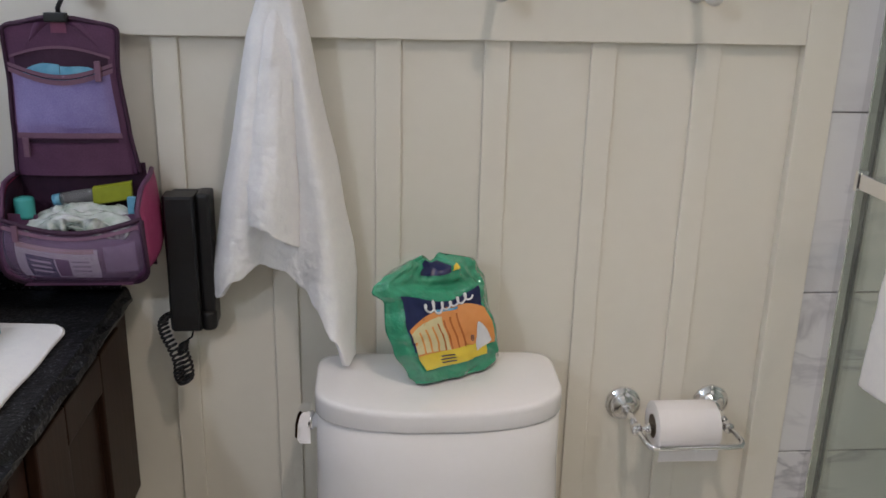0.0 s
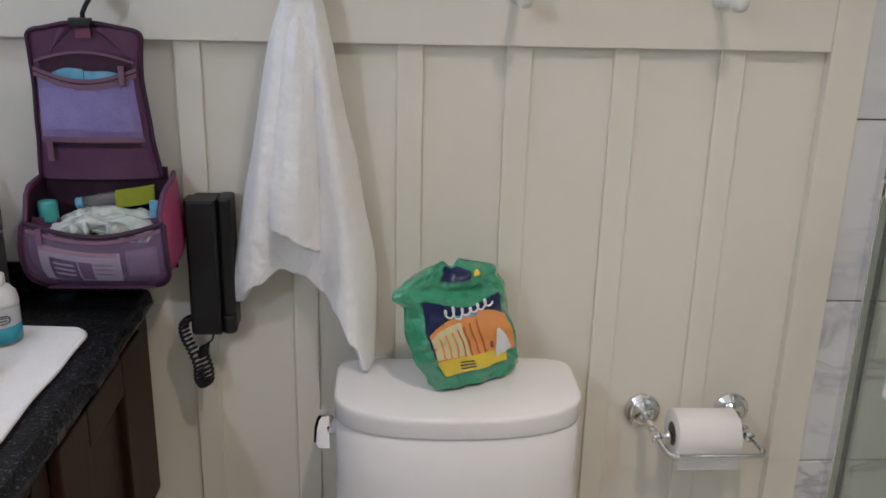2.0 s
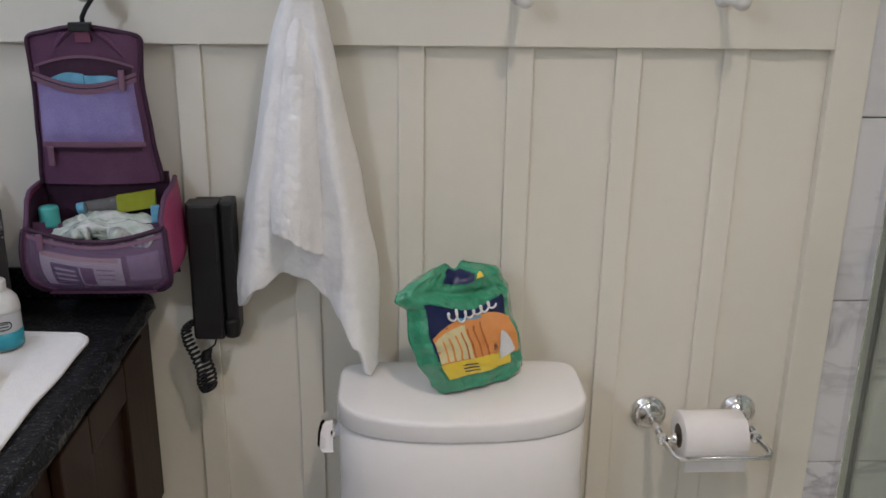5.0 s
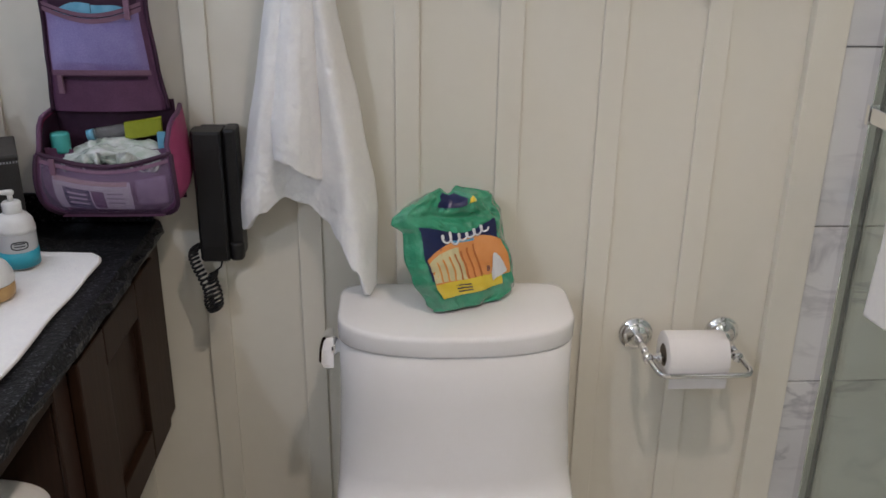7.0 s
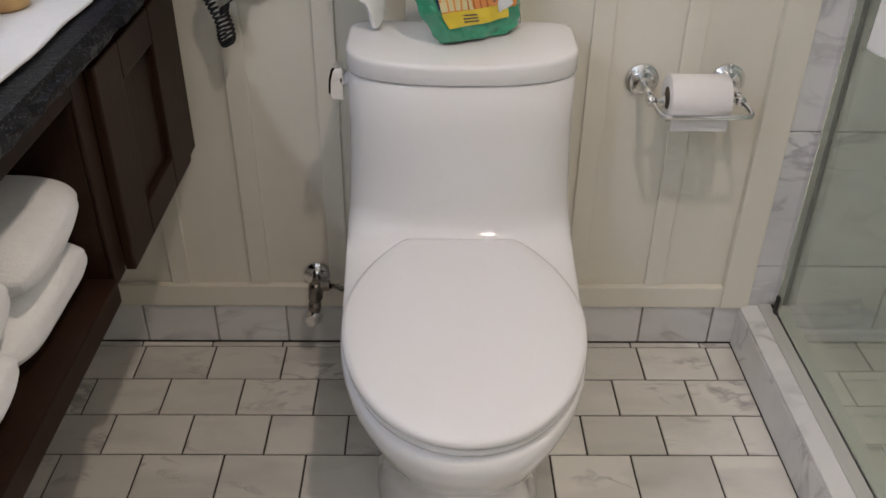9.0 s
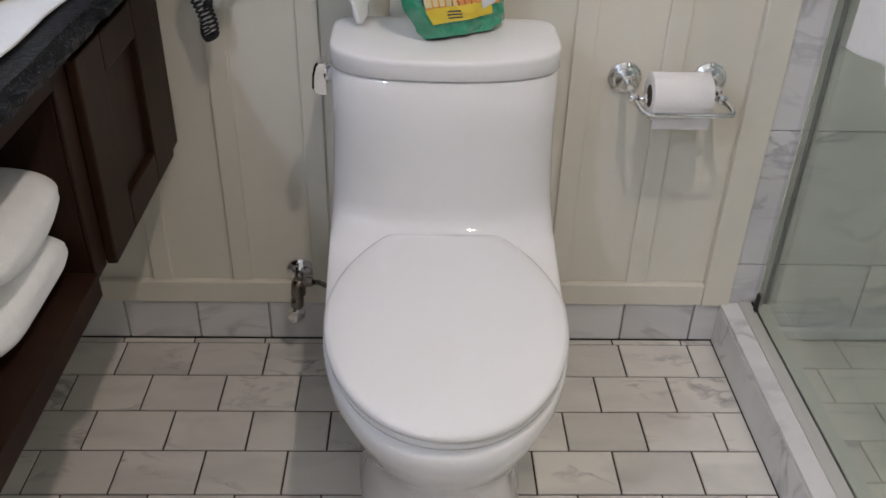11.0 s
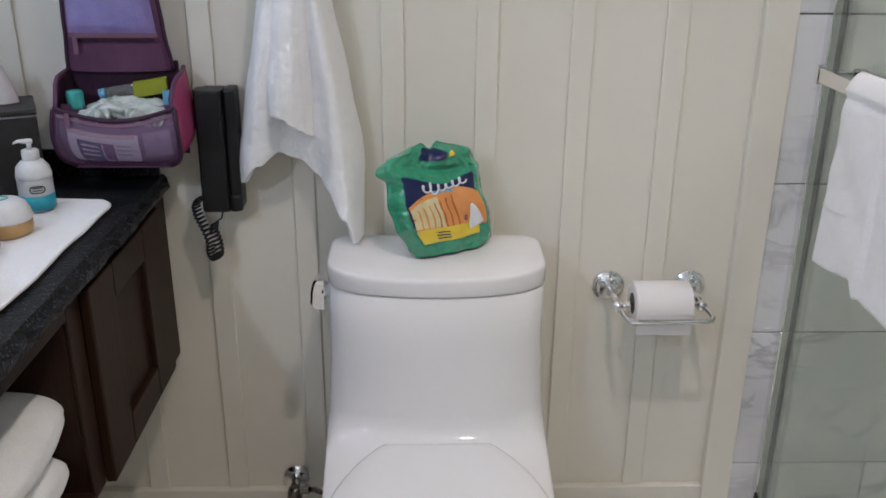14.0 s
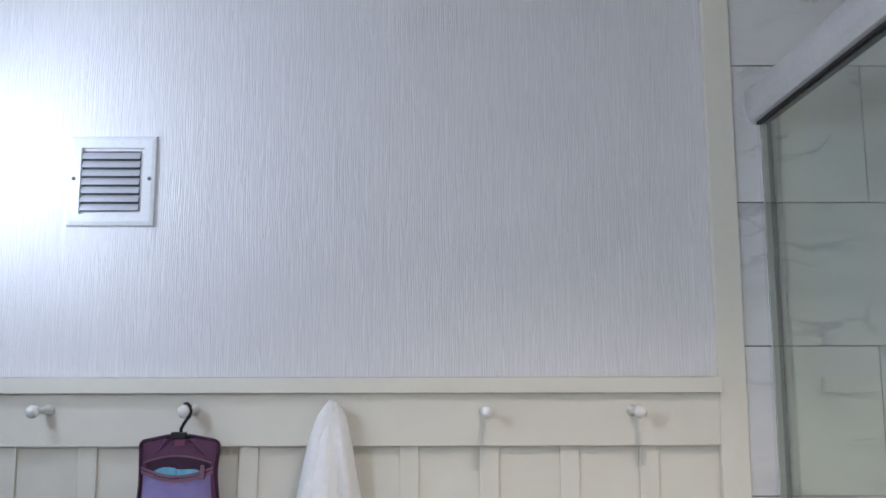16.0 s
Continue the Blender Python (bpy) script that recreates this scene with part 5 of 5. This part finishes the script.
def build_tissue_box():
    m = pose(-0.716, -0.112, TOP + 0.0005, 0, 0, 24)
    t = thing("tissue_box", "dark leather tissue box cover with pale stitched edges", "tissue box")
    a, h = 0.0625, 0.148
    bm = box(-a, a, -a, a, 0, h - 0.009)
    bm.transform(m)
    part("cover", bm, M_LEATHER, t, bevel=0.002)
    bm = box(-a - 0.001, a + 0.001, -a - 0.001, a + 0.001, h - 0.0085, h)
    bm.transform(m)
    part("top_panel", bm, M_LEATHER, t, bevel=0.003)
    part("slot", loft([[m @ Vector((0.045 * math.cos(q), 0.018 * math.sin(q), z)) for q in [2 * math.pi * k / 28 for k in range(28)]] for z in (h + 0.0002, h + 0.0008)]), M_BLACK, t)
    for z in (h - 0.010, 0.004):
        strip = None
        for k in range(30):
            x = -a + 2 * a * (k + 0.5) / 30
            strip = box(x - 0.0011, x + 0.0011, -a - 0.0022, -a - 0.0010, z - 0.0015, z + 0.0015, strip)
        strip.transform(m)
        part("stitching", strip, M_STITCH, t, "pale whip stitching")
    base_at(t, (-0.716, -0.112, TOP))

    def fold(u, v):
        x = (-0.040 + 0.080 * u) * (1 - 0.16 * v) - 0.006 * v + 0.003 * math.sin(7 * u + 3 * v)
        y = 0.014 * math.sin(2 * math.pi * u * 1.1) * (0.4 + 0.6 * v) + 0.006 * noise.noise(Vector((u * 4, v * 4, 7)))
        z = h - 0.004 + v * (0.073 + 0.008 * u - 0.022 * max(0, (u - 0.72) / 0.28) ** 2 + 0.010 * math.exp(-((u - 0.66) / 0.08) ** 2))
        return m @ Vector((x, y, z))
    p = thicken(part("paper_tissue", sheet(fold, 24, 16), M_PAPERROLL, smooth=True), 0.0008)
    tagged(p, "white paper tissue pulled up from the box", "tissue")


build_tissue_box()


def build_frame():
    f = thing("picture_frame", "white moulded picture frame holding a green card", "picture frame")
    m = pose(-0.837, -0.302, TOP + 0.001, 0, 0, 17) @ pose(0, 0, 0, -11, 0, 0)
    w, h, prof = 0.093, 0.232, [(0.0, 0.0), (0.0, 0.012), (0.004, 0.016), (0.012, 0.017), (0.017, 0.012), (0.024, 0.011), (0.028, 0.006), (0.029, 0.002)]
    bm = bmesh.new()
    rings = []
    for i, d in prof:
        rings.append([bm.verts.new(m @ Vector(p)) for p in ((-w + i, -d, i), (w - i, -d, i), (w - i, -d, h - i), (-w + i, -d, h - i))])
    for r, s in zip(rings, rings[1:]):
        for k in range(4):
            bm.faces.new((r[k], r[(k + 1) % 4], s[(k + 1) % 4], s[k]))
    part("moulding", bm, M_WHITE, f)

    def flat(name, x0, x1, z0, z1, d, mat, label=""):
        bm = box(x0, x1, -d - 0.001, -d, z0, z1)
        bm.transform(m)
        return part(name, bm, mat, f, label)
    flat("backing", -w + 0.001, w - 0.001, 0.001, h - 0.001, -0.002, M_BLACK)
    flat("mat_board", -w + 0.0285, w - 0.0285, 0.0285, h - 0.0285, 0.0005, M_CARDW)
    flat("green_card", -w + 0.030, w - 0.036, 0.040, h - 0.058, 0.002, M_CARDGREEN, "bright green printed card")
    bm = loft([[m @ Vector((0.018 + 0.019 * math.cos(q), -d, 0.135 + 0.016 * math.sin(q))) for q in [2 * math.pi * k / 28 for k in range(28)]] for d in (0.0031, 0.0036)])
    part("pale_oval", bm, M_CARDW, f, "pale oval mark")
    flat("text_bar", -0.05, 0.045, h - 0.046, h - 0.043, 0.0022, M_ZIP)
    flat("text_bar", -0.05, 0.030, h - 0.053, h - 0.050, 0.0022, M_ZIP)
    bm = box(-0.03, 0.03, 0.002, 0.006, 0.012, 0.17)
    bm.transform(m @ pose(0, 0, 0, 24, 0, 0) @ pose(0, 0.0, -0.012))
    part("easel_leg", bm, M_BLACK, f)
    base_at(f, (-0.837, -0.302, TOP))


build_frame()


def build_zip_bag():
    z = thing("plastic_bag", "frosted white plastic bag standing open on the towel", "plastic bag")

    def side(u, v, s):
        x = -0.860 + (0.280 - 0.085 * v) * u + 0.012 * math.sin(6 * v + s)
        y = -0.560 + s * 0.035 * math.sin(math.pi * u) * (1 - 0.75 * v) + 0.014 * noise.noise(Vector((u * 5, v * 5, s)))
        return Vector((x, y + 0.035 * v, CT + 0.002 + 0.168 * v - 0.030 * v * (1 - u) + 0.006 * noise.noise(Vector((u * 6, v * 2, 3)))))
    for s in (-1, 1):
        part("film", sheet(lambda u, v: side(u, v, s), 26, 26), M_SHEERBAG, z, smooth=True)
    part("seam", tube([side(1, k / 12, -1) for k in range(13)], 0.0012, 5), M_LOGO, z)
    for a, b, c, d in ((0.55, 0.70, 0.40, 0.42), (0.35, 0.72, 0.44, 0.46)):
        part("print_bar", sheet(lambda u, v: side(a + (b - a) * u, c + (d - c) * v, -1) + Vector((0, -0.0015, 0)), 8, 1), M_ZIP, z)
    base_at(z, (-0.72, -0.56, CT))


build_zip_bag()


def build_pouch():
    p = thing("cosmetic_pouch", "magenta cosmetic pouch with a clear vinyl top", "pouch")
    m = pose(-0.636, -0.722, CT, 0, 0, 6)
    s = superellipse

    def ring(hw, hl, z, e=6):
        return [m @ q for q in s(hw, 0.0, hl, hl, e, e, z, 60)]
    part("side_wall", loft([ring(0.098, 0.128, 0.0), ring(0.106, 0.137, 0.006), ring(0.109, 0.140, 0.02), ring(0.107, 0.138, 0.040), ring(0.102, 0.133, 0.046), ring(0.094, 0.125, 0.045)], cap=False), M_MAGENTA, p, smooth=True)
    part("base", loft([ring(0.098, 0.128, 0.0005), ring(0.098, 0.128, 0.002)]), M_MAGENTA, p)
    part("top_piping", tube([q for q in ring(0.101, 0.132, 0.0465)] + [ring(0.101, 0.132, 0.0465)[0]], 0.004, 8), M_MAGENTA, p, smooth=True)
    part("zip_line", tube([q for q in ring(0.1095, 0.1405, 0.026)] + [ring(0.1095, 0.1405, 0.026)[0]], 0.002, 6), M_PINK, p, smooth=True)
    part("clear_top", loft([ring(0.094, 0.125, 0.0455), ring(0.06, 0.08, 0.049, 4), ring(0.01, 0.015, 0.050, 2)]), M_CLEARTOP, p, "clear vinyl window", smooth=True)
    base_at(p, (-0.636, -0.722, CT))
    rng = random.Random(8)
    for k in range(9):
        x, y = rng.uniform(-0.07, 0.075), rng.uniform(-0.10, 0.11)
        mat, lab = [(M_WHITE, "white"), (M_BLACK, "black"), (M_FROST, "frosted"), (M_TEAL, "teal"), (M_CARDW, "pale grey")][k % 5]
        r = rng.uniform(0.010, 0.016)
        bm = lathe([(r * 0.9, 0), (r, 0.002), (r, 0.048), (r * 0.7, 0.052), (r * 0.7, 0.066), (0, 0.067)], 16)
        bm.transform(m @ pose(x, y, 0.004 + r, 90, 0, rng.uniform(0, 180)) @ pose(0, 0, -0.03))
        tagged(part("travel_bottle", bm, mat, smooth=True), lab + " travel bottle lying in the cosmetic pouch", "bottle", "bottles in the pouch")


build_pouch()

# ---------------------------------------------------------------- light fittings
M_GLOW = material("lit_lens", (1.0, 0.93, 0.82), rough=0.5, emit=6.0)
M_GLOWC = material("lit_opal_glass", (0.80, 0.91, 1.0), rough=0.4, emit=5.0)
for lx, ly, *_ in DOWNLIGHTS:
    d = thing("ceiling_light", "small round recessed ceiling light switched on", "ceiling light", "recessed lights", at=(lx, ly, CEIL))
    part("trim_ring", loft([[Vector((r * math.cos(2 * math.pi * k / 32), r * math.sin(2 * math.pi * k / 32), z)) for k in range(32)] for r, z in ((0.075, -0.0005), (0.075, -0.004), (0.055, -0.008), (0.05, -0.0005))], cap=False), M_WHITE, d, smooth=True)
    part("lens", lathe([(0.05, -0.003), (0.05, -0.002)], 32), M_GLOW, d)
for sy, _ in SCONCES:
    d = thing("wall_sconce", "opal glass wall sconce switched on beside the mirror", "wall lamp", "sconces", at=(LEFT, sy, 1.82))
    part("backplate", lathe([(0.045, 0), (0.045, 0.008), (0.03, 0.012)], 28, "x"), M_CHROME, d, smooth=True)
    part("shade", lathe([(0.030, 0.0125), (0.040, 0.015), (0.040, 0.019), (0.022, 0.021), (0.010, 0.021)], 28, "x"), M_GLOWC, d, "shallow opal glass dish", smooth=True)
    part("arm", tube([(0.012, 0, 0), (0.03, 0, 0), (0.045, 0, -0.02)], 0.008, 12), M_CHROME, d, smooth=True)

# ---------------------------------------------------------------- shower enclosure
GX = 0.6835


def build_enclosure():
    e = thing("shower_enclosure", "sliding glass shower door in a satin metal frame", "shower door", kind="structure")
    part("edge_trim", box(0.6838, 0.6862, -0.0365, -0.0112, 0.118, 1.90), M_CHROME, e, "thin bright metal edge")
    part("wall_jamb", box(0.687, 0.7015, -0.032, -0.0112, 0.104, 1.90), M_ALU, e, bevel=0.001)
    part("jamb_seal", box(0.702, 0.7125, -0.027, -0.0112, 0.104, 1.90), M_SEAL, e)
    part("wall_jamb", box(0.713, 0.7185, -0.031, -0.0112, 0.104, 1.90), M_ALU, e, bevel=0.001)
    part("threshold", box(0.653, 0.680, -2.4, -0.0125, 0.1032, 0.107), M_SILL, e, bevel=0.001)
    part("track_gap", box(0.6805, 0.6875, -2.4, -0.0125, 0.1032, 0.105), M_DARKGAP, e)
    part("threshold", box(0.688, 0.716, -2.4, -0.0125, 0.1032, 0.111), M_SILL, e, bevel=0.002)
    part("door_guide", box(0.676, 0.683, -0.052, -0.040, 0.106, 0.150), M_DARKGAP, e, "small black door guide", bevel=0.002)
    g = part("glass_pane", box(GX - 0.003, GX + 0.003, -2.4, -0.0368, 0.112, 1.91), M_GLASS, e, "clear slightly green glass")
    g.visible_shadow = False
    prof = [(0.673, 1.900), (0.653, 1.904), (0.637, 1.920), (0.631, 1.943), (0.637, 1.966), (0.655, 1.980), (0.710, 1.982), (0.716, 1.973), (0.716, 1.903)]
    prof = [(0.716 - (0.716 - x) * 0.74, z) for x, z in prof]
    part("header", loft([[Vector((x, y, z)) for x, z in prof] for y in (-0.024, -0.030, -2.4)]), M_HEADER, e, "rounded pale metal header rail", smooth=False)
    part("header_endcap", loft([[Vector((0.680 + (x - 0.680) * 1.09, y, 1.933 + (z - 1.933) * 1.12)) for x, z in prof] for y in (-0.0112, -0.0235)]), M_HEADER, e)
    part("roller_track", box(0.676, 0.704, -2.4, -0.03, 1.894, 1.8995), M_DARKGAP, e)


build_enclosure()

# ---------------------------------------------------------------- tiles
TILE_MESHES = {}


def tile(sx, sy, thick, mat, parent, m, name="tile", chamfer=0.0012):
    """A slab in its own xy plane, its face at +z, with a small chamfer; alike pieces share a mesh."""
    key = (round(sx, 4), round(sy, 4), thick, mat.name)
    if key not in TILE_MESHES:
        a, b = sx / 2, sy / 2
        bm = loft([[Vector((u * (a - d), w * (b - d), z)) for u, w in ((-1, -1), (1, -1), (1, 1), (-1, 1))] for d, z in ((0, -thick), (0, -chamfer), (chamfer, 0))])
        me = bpy.data.meshes.new(name)
        bmesh.ops.recalc_face_normals(bm, faces=bm.faces)
        bm.to_mesh(me)
        bm.free()
        me.materials.append(mat)
        TILE_MESHES[key] = me
    ob = new(name, TILE_MESHES[key])
    ob.parent = parent
    ob.matrix_basis = m
    return ob


TW, TH, JOINT = 0.1512, 0.1055, 0.0036


def floor_run(x_lo, x_hi, y_top, y_bot, first, z, parent):
    x = first + math.floor((x_lo - first) / TW) * TW
    while x < x_hi:
        a, b = max(x, x_lo), min(x + TW, x_hi)
        if b - a > 0.012:
            wob = random.uniform(-0.0004, 0.0004)
            tile(b - a - JOINT, y_top - y_bot - JOINT, 0.008, M_FLOORTILE, parent, pose((a + b) / 2, (y_top + y_bot) / 2, z + wob))
        x += TW


floor_run(LEFT, CURB, -0.0115, -0.0285, -0.573 + 0.06, 0.0, floor)
for r in range(10):
    y = -0.0285 - TH * r
    floor_run(LEFT if r < 2 else -0.99, CURB, y, y - TH, -0.6535 if r % 2 == 0 else -0.5735, 0.0, floor)
tray = slab("shower_floor", (0.72, RIGHT, FRONT, -0.012, -0.003, 0.006), M_WALLGROUT, "pale marble tiled shower floor", "floor")
for r in range(8):
    y = -0.014 - 0.105 * r
    floor_run(0.722, 1.545, y, y - 0.105, 0.66 if r % 2 else 0.735, 0.012, tray)
rest, rest_in = bmesh.new(), bmesh.new()
for r in range(10, 30):
    for bm, x_lo, x_hi, y, h, z, first in ((rest, -1.02, CURB, -0.0285 - TH * r, TH, 0.0, -0.6535 if r % 2 == 0 else -0.5735), (rest_in, 0.722, 1.545, -0.014 - 0.105 * (r - 2), 0.105, 0.012, 0.66 if r % 2 else 0.735)):
        x = first + math.floor((x_lo - first) / TW) * TW
        while x < x_hi:
            a, b = max(x, x_lo), min(x + TW, x_hi)
            if b - a > 0.012 and y - h > FRONT:
                box(a + JOINT / 2, b - JOINT / 2, y - h + JOINT / 2, y - JOINT / 2, z - 0.008, z, bm)
            x += TW
part("tile_field", rest, M_FLOORTILE, floor, "marble floor tiles further into the room", kind="stuff")
part("tile_field", rest_in, M_FLOORTILE, tray, "marble tiles further into the shower", kind="stuff")
base = thing("baseboard", "row of white marble tiles along the wall foot", "baseboard", kind="structure")
BT = 0.1517
x = -0.6513 - 3 * BT
while x < CURB:
    a, b = max(x, LEFT), min(x + BT, CURB + 0.0165)
    if b - a > 0.01:
        tile(b - a - JOINT, 0.0945, 0.010, M_WALLTILE, base, pose((a + b) / 2, -0.0115, 0.0490, 90))
    x += BT
back = slab("shower_wall", (0.631, RIGHT, -0.004, -0.0005, 0.0, CEIL), M_WALLGROUT, "large pale marble tiles on the shower wall")
levels = [0.0, 0.201, 0.506, 0.811, 1.1165, 1.422, 1.728, 2.033, CEIL]
for k, (z0, z1) in enumerate(zip(levels, levels[1:])):
    cuts = [0.631, 0.92, RIGHT] if k % 2 == 0 else [0.631, 1.225, RIGHT]
    for a, b in zip(cuts, cuts[1:]):
        tile(b - a - 0.002, z1 - z0 - 0.0024, 0.007, M_WALLTILE, back, pose((a + b) / 2, -0.0112, (z0 + z1) / 2, 90))
for k in range(3):
    tile(0.30, 0.024, 0.014, M_WALLTILE, back, pose(0.88 + 0.302 * k, -0.0262, 0.0265, 90))
